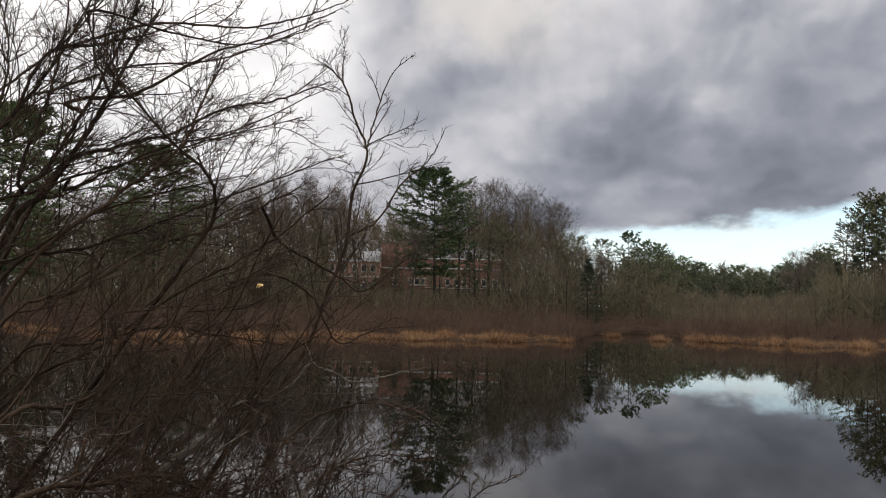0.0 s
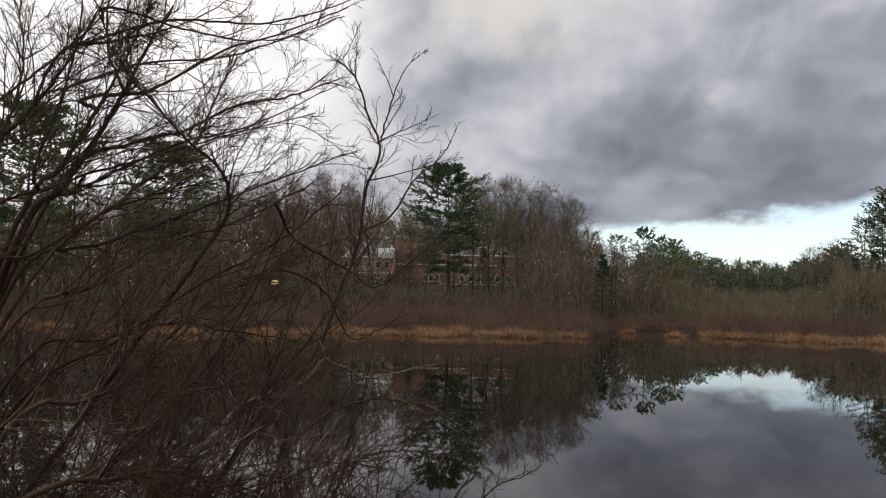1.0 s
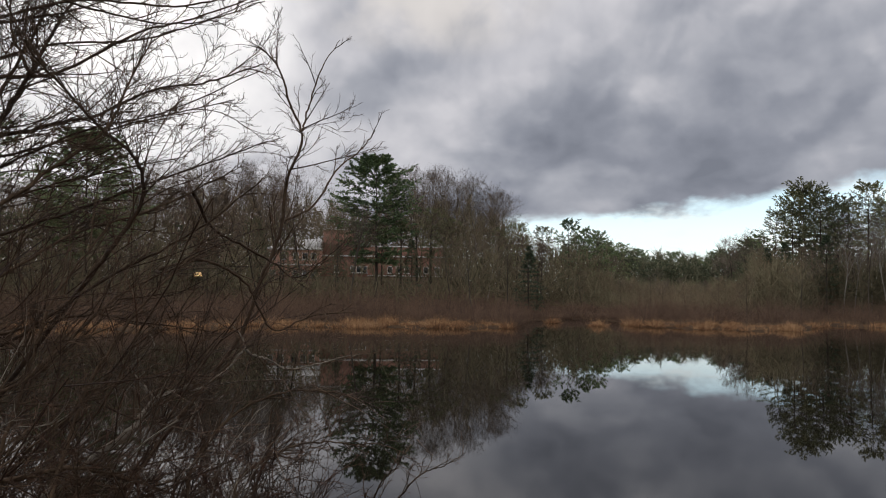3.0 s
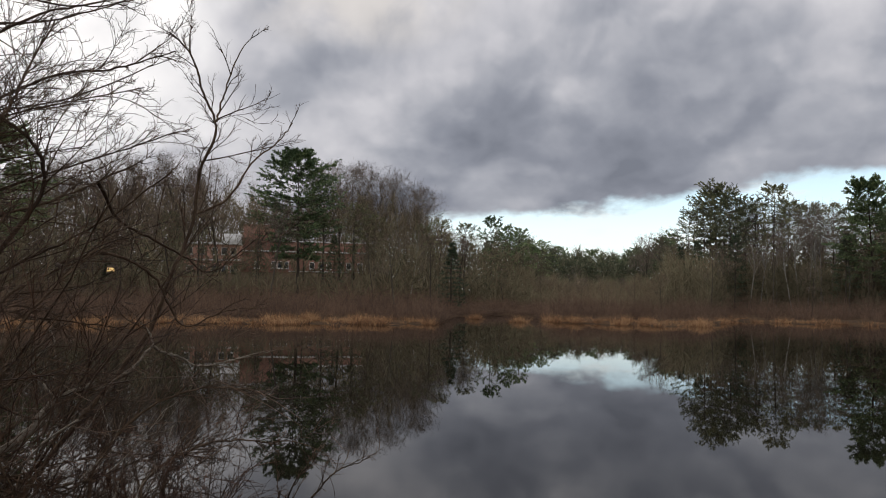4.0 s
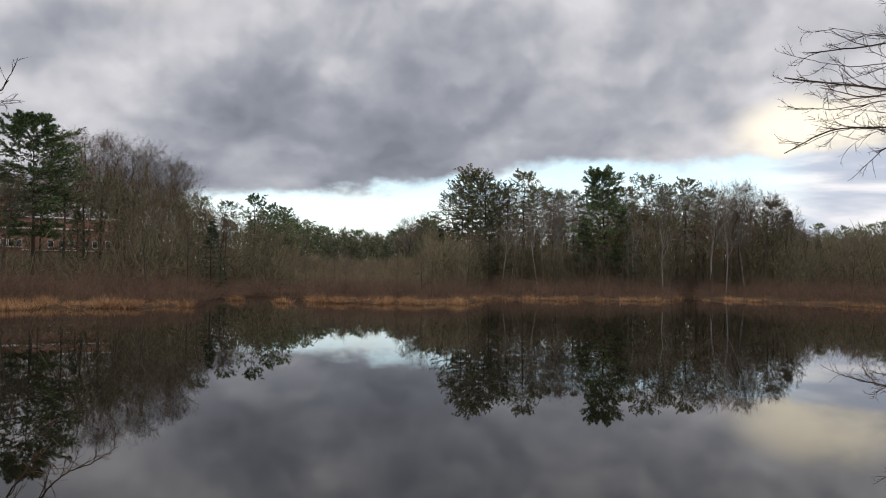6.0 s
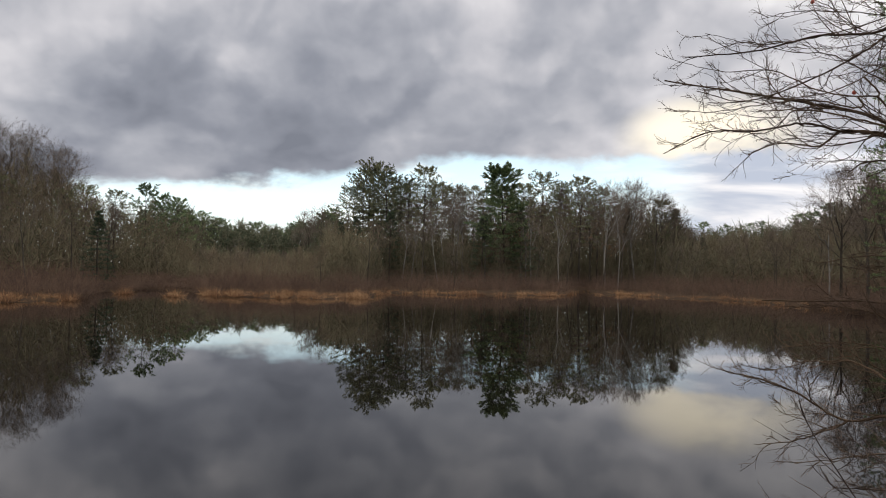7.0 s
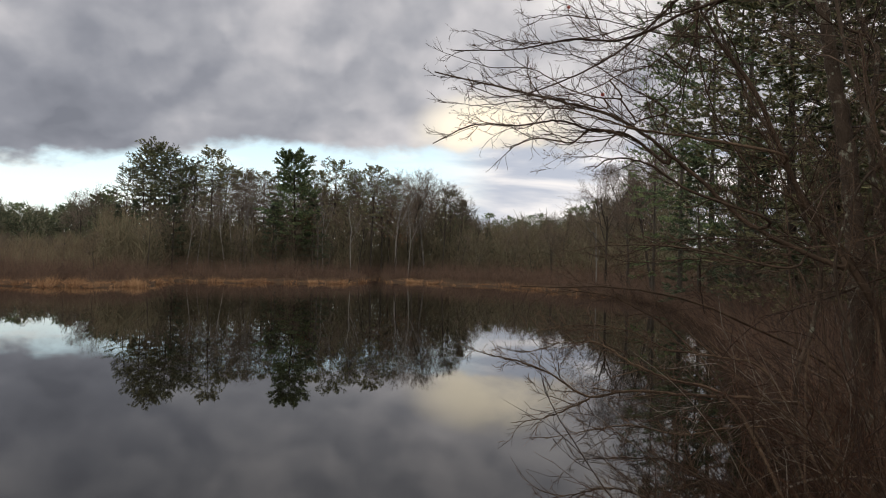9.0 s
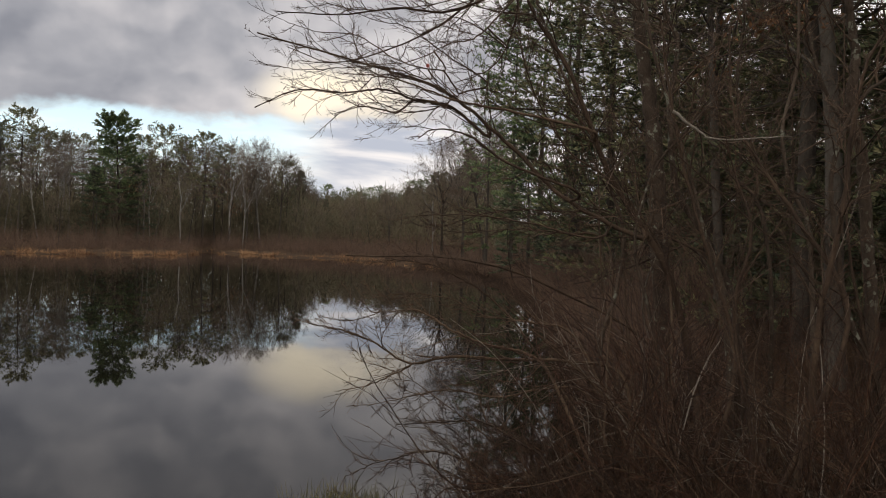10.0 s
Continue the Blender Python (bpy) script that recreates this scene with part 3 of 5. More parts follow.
def clear_of(a, d):
    """Keeps filling trees from standing before the marked ones."""
    for ka, kd, kw in MARKED:
        if abs(a - ka) < kw and d < kd + 2:
            return kd + 3 + (a * 7919) % 12
    return d


G = "woodland trees on the far shore"
for a, d, top in ((-0.6, 77, 10.15), (-20.4, 76, 10.8), (-29.5, 62, 12.5), (13.5, 118, 5.6), (15.6, 128, 4.8), (14.6, 126, 5.0), (39.0, 90, 7.9)):
    MARKED.append((a, d, 1.5))
    stand(SPIRE if a == 39.0 else FAR_PINES if d > 100 else FULL, a, d, height_for(a, d, top), "tall dark green white pine above bare woodland", group=G, wide=1.1)
for a, d, top in ((28.6, 99, 7.0), (29.4, 101, 8.05), (29.0, 102, 7.5), (29.9, 103, 7.7), (30.3, 98, 7.2), (31.3, 100, 6.6), (33.0, 98, 7.7), (33.9, 101, 6.6), (36.7, 100, 6.2), (41.6, 100, 7.4), (44.4, 98, 7.0), (27.4, 104, 6.0), (38.0, 99, 6.3), (42.9, 98, 6.7), (40.3, 99, 6.5), (45.7, 99, 6.2), (31.9, 99, 6.8), (35.2, 99, 6.3), (50.2, 99, 5.3)):
    MARKED.append((a, d, 0.8))
    stand(THIN, a, d, height_for(a, d, top), "olive pine with a bare lower trunk among birches", group=G)
for a, d, top in ((-6.4, 94, 2.4), (-5.0, 96, 2.0), (28.2, 92, 3.8), (29.8, 91, 3.4), (37.4, 90, 4.2), (-14.4, 82, 4.6), (-11.2, 84, 4.0), (10.6, 78, 3.6), (51.0, 104, 4.6), (53.0, 108, 2.6), (2.0, 84, 4.0), (-3.4, 96, 3.6), (-9.0, 88, 4.8), (40.2, 90, 4.8), (30.6, 92, 4.2), (27.0, 98, 3.4)):
    stand(SPRUCE, a, d, height_for(a, d, top), "dark narrow evergreen among bare trees", group=G, wide=1.3)
for a, d, top in ((-26.8, 80, 7.4), (-17.2, 84, 8.7), (-12.8, 86, 9.2), (-8.8, 88, 9.4), (-6.0, 88, 8.9), (2.4, 92, 9.4), (3.4, 96, 9.3), (4.6, 92, 9.2), (6.6, 94, 8.8), (8.5, 92, 7.6), (7.7, 97, 8.0), (24.7, 118, 4.2), (-24.5, 84, 7.4), (-22.2, 86, 7.6), (-19.0, 88, 8.0), (-15.0, 88, 8.6), (-13.9, 92, 8.2), (-10.6, 90, 8.8), (1.2, 90, 8.9), (46.3, 95, 6.6), (48.4, 98, 6.7), (49.7, 96, 5.8), (45.2, 99, 6.3), (47.4, 97, 6.5), (50.6, 98, 5.0), (43.2, 100, 6.0), (40.3, 101, 5.9), (35.2, 100, 6.2), (37.0, 102, 6.0), (32.2, 101, 6.0), (31.2, 104, 5.6), (34.3, 104, 6.1), (36.2, 98, 5.8), (39.8, 103, 6.3), (42.4, 103, 6.4), (44.0, 104, 6.3), (26.0, 106, 4.6)):
    MARKED.append((a, d, 0.9))
    stand(GREY_OAK if a in (6.6, 43.2, 46.3, 48.4, -17.2) else OAKS, a, d, height_for(a, d, top), "bare grey-brown broadleaf tree with a rounded crown", group=G)
for a, d, top in ((31.5, 90, 4.6), (32.7, 91, 4.2), (33.2, 93, 5.4), (34.2, 90, 4.4), (35.1, 92, 5.0), (35.9, 90, 6.2), (36.5, 93, 5.2), (40.6, 89, 5.0), (41.0, 91, 5.6), (29.4, 91, 3.6), (34.6, 92, 5.8), (35.5, 94, 6.3), (36.2, 91, 5.6), (32.2, 90, 4.4), (37.6, 90, 5.2), (7.6, 84, 4.8), (19.8, 112, 2.2), (43.0, 90, 4.6), (47.2, 89, 4.8)):
    stand(BIRCH, a, d, height_for(a, d, top), "slender pale-barked birch, leafless", group=G)
for a, d, top in ((3.3, 86, 6.4), (4.9, 88, 5.6), (9.7, 86, 5.4), (11.5, 100, 5.1), (-9.6, 86, 5.4), (-7.3, 90, 5.6), (8.3, 88, 5.0), (-17.6, 80, 5.0), (-23.0, 76, 5.8), (-25.5, 74, 5.0)):
    stand(THIN, a, d, height_for(a, d, top), "dull green pine deep among the bare trees", group=G, wide=1.1)
rng = np.random.default_rng(5)
# far pines closing the gap
for a in np.arange(15.6, 26.8, 0.42):
    d = rng.uniform(150, 190)
    stand(FAR_PINES, a, d, height_for(a, d, skyline(a) + rng.uniform(-0.8, 0.15)), "distant green pine in the woodland gap", group=G, wide=1.25)
for a in np.arange(53.0, 62, 0.75):
    d = rng.uniform(150, 200)
    stand(FAR_PINES, a, d, height_for(a, d, skyline(a) + rng.uniform(-1.1, 0.25)), "distant green pine on the wooded rise", group=G, wide=1.2)
# fill: bare trees under the skyline
for a in np.arange(-38, 65, 1.05):
    a = a + rng.uniform(-0.4, 0.4)
    d = shore(a) + rng.uniform(16, 42)
    if 8 > a > -14 and d > 104:
        d = rng.uniform(80, 102)
    d = clear_of(a, d)
    top = skyline(a) * rng.uniform(0.72, 1.0) - (1.7 if 15.5 < a < 26 and d < 120 else 0)
    if -8 < a < 4.5 and (d > 108 or rng.random() < 0.35):
        continue
    wide_crown = stand.count % 3 > 0
    stand(OAKS if wide_crown else TALL, a, d, height_for(a, d, top), "bare grey-brown woodland tree with fine twigs", group=G)
for a in np.arange(-36, 62, 2.4):
    a = a + rng.uniform(-0.7, 0.7)
    d = shore(a) + rng.uniform(10, 20)
    if -8 < a < 4.5:
        continue
    stand(TALL, a, d, max(3.5, height_for(a, d, skyline(a) * rng.uniform(0.35, 0.7) - (1.2 if 15.5 < a < 26 else 0))), "young bare tree at the edge of the wood", group=G, wide=1.25)


# ---------------------------------------------------------------- far shore undergrowth
def brush(name, label, mat, seed, N, lo, hi, l0, l1, r0, r1, fill, power, a0=-44, a1=67):
    """Uncountable fine wood behind the shore, thinning out towards the skyline."""
    g = Geo()
    rng = np.random.default_rng(seed)
    a = rng.uniform(a0, a1, N)
    d = shore(a) + rng.uniform(lo, hi, N)
    d = np.where((a > -12) & (a < 7) & (d > 99) & (d < 134), d + 34, d)
    crest = skyline(a) * (fill + 0.14 * np.sin(a * 2.1 + 1) * np.sin(a * 5.3) - 0.12 * rng.random(N))
    crest -= np.where((a > 15.5) & (a < 26) & (d < 125), 1.5, 0)
    crest *= np.interp(a, [26.5, 28.5, 37, 39.5], [1, 0.68, 0.68, 1])
    N = len(a)
    z0 = rise(a, d - shore(a))
    top = np.maximum(2.3 + d * np.tan(np.radians(crest)), z0 + 1.5)
    ln = rng.uniform(l0, l1, N)
    z = z0 + np.maximum(top - z0 - ln * 0.8, 0.2) * rng.random(N) ** power
    p = np.stack([d * np.sin(np.radians(a)), d * np.cos(np.radians(a)), z], 1)
    dr = unit(rng.normal(0, 0.55, (N, 3)) + [0, 0, 0.8 if r1 < 0.09 else 0.35])
    lev = np.degrees(np.arctan2(z + 0.5 * ln - 2.3, d))
    ok = ~((a > -8.5) & (a < 4.2) & (lev > 0.9) & (lev < 4.6) & (d < 112) & (rng.random(N) < 0.78))
    ok &= ~((np.abs(a + 13.2) < 0.45) & (d < 104) & (lev > 0.6) & (lev < 2.2))
    ok &= ~((np.abs(a + 0.6) < 2.0) & (d < 79) & (lev > 1.3) & (rng.random(N) < 0.85)) & ~((np.abs(a - 39.0) < 1.6) & (d < 92) & (lev > 1.5) & (rng.random(N) < 0.7))
    g.spikes(p[ok], (dr * ln[:, None])[ok], rng.uniform(r0, r1, ok.sum()))
    tagged(part(name, g, mat), label, "woodland", kind="stuff")


def far_woods():
    # Haze over the far woods is painted into M_WOODS, M_DEEP and M_HAZE.
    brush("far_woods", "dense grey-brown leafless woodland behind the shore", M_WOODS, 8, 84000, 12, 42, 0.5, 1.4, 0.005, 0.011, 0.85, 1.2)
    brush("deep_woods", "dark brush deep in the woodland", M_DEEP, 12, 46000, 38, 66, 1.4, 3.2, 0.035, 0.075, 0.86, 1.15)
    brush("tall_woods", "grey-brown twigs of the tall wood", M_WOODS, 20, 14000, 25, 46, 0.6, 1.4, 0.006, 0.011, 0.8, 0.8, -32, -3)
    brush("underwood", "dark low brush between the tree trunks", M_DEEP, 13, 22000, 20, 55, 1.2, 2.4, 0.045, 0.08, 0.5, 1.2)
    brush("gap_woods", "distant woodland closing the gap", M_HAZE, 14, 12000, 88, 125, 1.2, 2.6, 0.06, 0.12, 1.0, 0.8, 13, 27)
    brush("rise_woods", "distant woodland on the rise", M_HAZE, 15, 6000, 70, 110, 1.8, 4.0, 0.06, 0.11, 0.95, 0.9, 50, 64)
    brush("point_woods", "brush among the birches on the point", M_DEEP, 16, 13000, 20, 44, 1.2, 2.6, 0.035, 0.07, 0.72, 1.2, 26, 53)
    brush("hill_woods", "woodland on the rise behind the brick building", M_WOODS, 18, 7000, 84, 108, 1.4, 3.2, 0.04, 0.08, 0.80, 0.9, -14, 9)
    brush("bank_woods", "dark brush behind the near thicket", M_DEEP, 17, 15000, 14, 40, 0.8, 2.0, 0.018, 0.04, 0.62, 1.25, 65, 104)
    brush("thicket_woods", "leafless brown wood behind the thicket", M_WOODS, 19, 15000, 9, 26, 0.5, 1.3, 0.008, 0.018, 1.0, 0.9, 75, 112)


def shrub_belt():
    g = Geo()
    rng = np.random.default_rng(9)
    n = 1600
    a = rng.uniform(-40, 80, n)
    s = np.where(a > 63, rng.uniform(0.3, 12, n), rng.uniform(2.0, 15, n))
    more = rng.uniform(60, 80, 520)
    a, s, n = np.concatenate([a, more]), np.concatenate([s, rng.uniform(-0.2, 2.8, 520)]), n + 520
    more = rng.uniform(9.0, 18.0, 260)
    a, s, n = np.concatenate([a, more]), np.concatenate([s, rng.uniform(0.0, 3.5, 260)]), n + 260
    d = shore(a) + s
    size = rng.uniform(0.8, 1.9, n) * np.interp(s, [2, 6, 15], [0.6, 1.05, 1.45]) * np.interp(a, [9.5, 11, 16.5, 18], [1, 0.6, 0.6, 1])
    k = 24
    aa, dd, ss = np.repeat(a, k), np.repeat(d, k), np.repeat(size, k)
    x, y = dd * np.sin(np.radians(aa)), dd * np.cos(np.radians(aa))
    z = rise(aa, dd - shore(aa)) - 0.05
    off = rng.normal(0, 0.28, (len(x), 3)) * [1, 1, 0]
    dr = unit(rng.normal(0, 0.36, (len(x), 3)) + [0, 0, 1] + off * 0.9)
    p = np.stack([x, y, z], 1) + off
    ln = ss * rng.uniform(0.6, 1.25, len(x))
    g.spikes(p, dr * ln[:, None], 0.010)
    m = p + dr * (ln * rng.uniform(0.3, 0.7, len(x)))[:, None]
    g.spikes(m, unit(dr + rng.normal(0, 0.5, dr.shape)) * (ln * 0.5)[:, None], 0.008)
    tagged(part("shrub_belt", g, M_SHRUB), "red-brown leafless shrubs along the far shore", "shrubs", kind="stuff")


def sedge_band():
    g = Geo()
    rng = np.random.default_rng(10)
    n = 3400
    a = rng.uniform(-31, 63, n)
    dens = np.interp(a, [-31, -28, -26, -20, -3, -1, 9, 9.6, 17.5, 17.8, 29, 30.5, 43.5, 44.5, 45.6, 50, 57, 63], [1, 1, 0.1, 0.5, 0.5, 1, 1, 0.0, 0.0, 1, 1, 0.4, 0.6, 0.02, 0.6, 0.45, 0.25, 0.05])
    patchy = np.clip(0.5 + 0.4 * np.sin(a * 2.3 + 2 * np.sin(a * 1.3)) + 0.35 * np.sin(a * 8.9 + 1), 0, 1)
    keep = rng.random(n) < dens * (0.06 + 1.1 * patchy ** 1.4)
    a, dens, patchy = a[keep], dens[keep], patchy[keep]
    deep = np.interp(a, [-31, -3, -1, 9, 10, 17.5, 18, 29, 30.5, 63], [0.9, 0.8, 2.2, 2.2, 0.5, 0.5, 1.5, 1.5, 0.6, 0.6])
    s = rng.gamma(1.3, 0.6, len(a)) * deep + 0.05
    d = shore(a) + s
    size = rng.uniform(0.22, 0.52, len(a)) * (0.6 + 0.8 * patchy) * np.interp(a, [-3, -1, 9, 10, 17, 18, 29, 31], [0.85, 1.0, 1.0, 0.8, 0.8, 1.0, 1.0, 0.8])
    # tussocks standing in the water before the inlet
    isl = [(12.3, 62), (12.5, 62.3), (15.5, 57.5), (15.8, 57.3), (17.9, 59.5), (-2.2, 49), (-1.9, 48.5), (9.1, 51)]
    a = np.concatenate([a, [q[0] for q in isl for _ in range(5)]])
    d = np.concatenate([d, [q[1] for q in isl for _ in range(5)]])
    size = np.concatenate([size, rng.uniform(0.4, 0.7, 5 * len(isl))])
    k = 26
    aa, dd, ss = np.repeat(a, k), np.repeat(d, k), np.repeat(size, k)
    N = len(aa)
    off = rng.normal(0, 0.20, (N, 3)) * [1, 1, 0]
    p = np.stack([dd * np.sin(np.radians(aa)), dd * np.cos(np.radians(aa)), np.maximum(rise(aa, dd - shore(aa)), 0) - 0.03], 1) + off
    dr = unit(rng.normal(0, 0.42, (N, 3)) + [0, 0, 0.85] + off * 1.8)
    g.spikes(p, dr * (ss * rng.uniform(0.6, 1.2, N))[:, None], 0.014)
    tagged(part("sedge_band", g, M_SEDGE), "tan dry sedge tussocks at the water's edge", "grass", kind="stuff")


far_woods()
shrub_belt()
sedge_band()


# ---------------------------------------------------------------- brick building on the rise
def box(g, x0, x1, y0, y1, z0, z1):
    v = [(x, y, z) for z in (z0, z1) for y in (y0, y1) for x in (x0, x1)]
    g.put(v, f4=[(0, 2, 3, 1), (4, 5, 7, 6), (0, 1, 5, 4), (2, 6, 7, 3), (0, 4, 6, 2), (1, 3, 7, 5)])


def solid(name, mat, parent, *boxes, label=""):
    g = Geo()
    for b in boxes:
        box(g, *b)
    return part(name, g, mat, parent, label)


def window(parent, x, y, z, w_, h_):
    """A window set in the front of a wall whose face is at y."""
    o = solid("window", M_TRIM, parent, (x, x + w_, y - 0.05, y + 0.02, z, z + 0.10), (x, x + w_, y - 0.05, y + 0.02, z + h_ - 0.09, z + h_),
              (x, x + 0.09, y - 0.05, y + 0.02, z + 0.10, z + h_ - 0.09), (x + w_ - 0.09, x + w_, y - 0.05, y + 0.02, z + 0.10, z + h_ - 0.09), label="white-framed window")
    solid("pane", M_GLASS, o, (x + 0.09, x + w_ - 0.09, y - 0.03, y - 0.01, z + 0.10, z + h_ - 0.09))
    solid("sill", M_TRIM, o, (x - 0.08, x + w_ + 0.08, y - 0.14, y - 0.051, z - 0.09, z - 0.002))


def brick_building():
    b = tagged(new("brick_building"), "red brick building with white trim behind bare trees", "building")
    Y = 112.0
    solid("wall", M_BRICK, b, (-9.0, 9.5, Y, Y + 14, 2.0, 7.3))
    solid("roof", M_TRIM, b, (-9.1, 9.6, Y - 0.35, Y + 14, 7.3, 7.5), label="white roof edge")
    solid("upper_wall", M_BRICK, b, (-9.0, -4.6, Y + 2, Y + 10, 7.5, 11.3))
    solid("coping", M_TRIM, b, (-9.1, -4.5, Y + 1.9, Y + 10.1, 11.3, 11.5))
    solid("upper_storey", M_BRICK, b, (-4.5, 9.5, Y + 4, Y + 14, 7.5, 9.0))
    solid("upper_roof", M_TRIM, b, (-4.5, 9.7, Y + 3.7, Y + 14.2, 9.0, 9.16))
    solid("wing_wall", M_BRICK, b, (-17.0, -9.01, Y - 1.5, Y + 10, 2.0, 8.1))
    solid("wing_roof", M_TRIM, b, (-17.2, -9.01, Y - 1.8, Y + 10, 8.1, 8.35), label="white wing roof edge")
    solid("roof_monitor", M_TRIM, b, (-11.6, -9.2, Y + 1, Y + 6, 8.35, 9.8), label="white box on the roof")
    solid("belt", M_TRIM, b, (-17.05, -9.01, Y - 1.62, Y - 1.51, 5.9, 6.1))
    solid("lower_belt", M_TRIM, b, (-2.5, 9.5, Y - 0.12, Y - 0.002, 4.55, 4.7))
    for x in (-16.2, -14.6, -12.9, -11.6, -10.4):
        window(b, x, Y - 1.5, 6.7, 0.8, 1.0)
        window(b, x, Y - 1.5, 3.7, 0.9, 1.5)
    for x in (-7.2, -4.9, -4.05, -3.2, 0.4, 1.6, 2.8, 4.4, 5.6, 7.2, 8.3):
        window(b, x, Y, 5.0, 0.72, 1.0)


brick_building()


# ---------------------------------------------------------------- near shore: shrubs and branches
def smooth_line(pts, n):
    """A rounded line through a few points."""
    p = np.array([2 * np.array(pts[0]) - np.array(pts[1]), *pts, 2 * np.array(pts[-1]) - np.array(pts[-2])], float)
    out = []
    m = len(pts) - 1
    for x in np.linspace(0, m - 1e-6, n):
        i = int(x)
        t = x - i
        a, b, c, d = p[i:i + 4]
        out.append(0.5 * (2 * b + (c - a) * t + (2 * a - 5 * b + 4 * c - d) * t * t + (3 * b - a - 3 * c + d) * t ** 3))
    return np.array(out)


left_limbs, right_limbs = [], []


def limb(store, r, rooted, *pts, pale=False):
    store.append((r, rooted, pts, pale))

limb(left_limbs, 0.026, True, (-2.63, 4.65, 2.68), (-2.51, 4.83, 2.95), (-2.36, 5.02, 3.36), (-2.28, 5.17, 3.67), (-2.17, 5.32, 4.08), (-2.08, 5.47, 4.39))
limb(left_limbs, 0.018, True, (-2.58, 4.56, 2.79), (-2.45, 4.71, 3.07), (-2.33, 4.84, 3.42), (-2.24, 4.95, 3.71), (-2.14, 5.06, 4.08), (-2.09, 5.14, 4.34))
limb(left_limbs, 0.016, False, (-2.38, 4.79, 3.51), (-2.31, 4.89, 3.58), (-2.05, 5.07, 3.67), (-1.66, 5.28, 4.00), (-1.36, 5.43, 4.16), (-0.83, 5.59, 4.44))
limb(left_limbs, 0.016, True, (-2.58, 4.97, 3.02), (-2.23, 5.18, 3.32), (-1.91, 5.35, 3.46), (-1.59, 5.50, 3.68), (-1.23, 5.63, 3.79), (-0.88, 5.74, 3.96))
limb(left_limbs, 0.014, False, (-2.14, 4.85, 3.58), (-2.18, 4.83, 3.71), (-2.23, 4.81, 3.84), (-2.24, 4.80, 4.16), (-2.20, 4.80, 4.50))
limb(left_limbs, 0.016, True, (-1.85, 4.85, 2.20), (-1.61, 4.95, 2.60), (-1.48, 4.99, 2.86), (-1.53, 4.97, 3.11), (-1.73, 4.90, 3.29), (-1.89, 4.84, 3.47), (-2.10, 4.75, 3.72), (-2.25, 4.70, 4.05))
limb(left_limbs, 0.016, True, (-2.43, 4.48, 2.43), (-2.04, 4.78, 2.93), (-1.73, 5.01, 3.30), (-1.66, 5.14, 3.59), (-1.54, 5.28, 3.98))
limb(left_limbs, 0.02, False, (-2.1, 4.9, 0.1), (-1.55, 5.3, 1.1), (-1.03, 5.71, 1.89), (-0.88, 5.76, 2.30), (-0.74, 5.83, 2.72), (-0.70, 5.87, 3.11), (-0.60, 5.91, 3.45), (-0.70, 5.93, 3.72), (-0.80, 5.94, 4.00), (-0.95, 5.94, 4.16))
limb(left_limbs, 0.01, False, (-0.59, 5.88, 3.52), (-0.56, 5.95, 3.70), (-0.47, 6.02, 4.03), (-0.34, 6.10, 4.28))
limb(left_limbs, 0.012, False, (-0.75, 6.06, 2.83), (-0.52, 6.14, 2.97), (-0.35, 6.20, 3.26), (-0.17, 6.26, 3.43), (-0.05, 6.31, 3.61))
limb(left_limbs, 0.012, False, (-1.13, 5.39, 2.71), (-0.92, 5.48, 2.59), (-0.73, 5.56, 2.48), (-0.57, 5.63, 2.39), (-0.29, 5.70, 2.62))
limb(left_limbs, 0.012, False, (-1.39, 5.06, 2.42), (-1.13, 5.18, 2.48), (-0.89, 5.28, 2.35), (-0.81, 5.34, 2.18), (-0.69, 5.41, 2.02), (-0.46, 5.49, 2.12), (-0.17, 5.56, 2.15))
limb(left_limbs, 0.02, True, (-2.06, 3.83, 1.31), (-1.77, 4.11, 1.34), (-1.58, 4.32, 1.34), (-1.36, 4.53, 1.23), (-1.13, 4.72, 1.09))
limb(left_limbs, 0.016, True, (-2.26, 4.06, 1.65), (-2.04, 4.29, 1.71), (-1.88, 4.47, 1.82), (-1.67, 4.66, 2.09), (-1.49, 4.83, 2.29), (-1.15, 5.02, 2.48))
limb(left_limbs, 0.012, True, (-2.31, 4.20, 1.95), (-2.04, 4.45, 2.04), (-1.69, 4.71, 2.14), (-1.43, 4.90, 2.09), (-0.95, 5.12, 2.01))
limb(left_limbs, 0.014, True, (-2.46, 4.35, 2.15), (-2.17, 4.61, 2.34), (-1.83, 4.87, 2.63), (-1.45, 5.10, 2.80), (-0.99, 5.31, 3.10))
limb(left_limbs, 0.014, True, (-2.52, 4.43, 2.39), (-2.17, 4.72, 2.61), (-1.78, 4.99, 2.82), (-1.35, 5.23, 3.05), (-0.78, 5.45, 3.33))
limb(left_limbs, 0.014, True, (-2.30, 4.21, 1.77), (-1.97, 4.48, 2.02), (-1.60, 4.74, 2.35), (-1.16, 4.97, 2.65), (-0.77, 5.15, 3.01))
limb(left_limbs, 0.018, True, (-1.73, 4.04, 1.04), (-1.63, 4.25, 1.36), (-1.58, 4.43, 1.72), (-1.40, 4.65, 2.15), (-1.07, 4.89, 2.57))
limb(left_limbs, 0.016, True, (-2.00, 4.14, 1.01), (-1.96, 4.27, 1.38), (-1.89, 4.41, 1.78), (-1.82, 4.55, 2.22), (-1.58, 4.74, 2.69))
limb(left_limbs, 0.014, True, (-1.21, 4.49, 0.96), (-1.04, 4.66, 1.30), (-0.85, 4.83, 1.54), (-0.57, 5.00, 1.66), (-0.26, 5.15, 1.64))
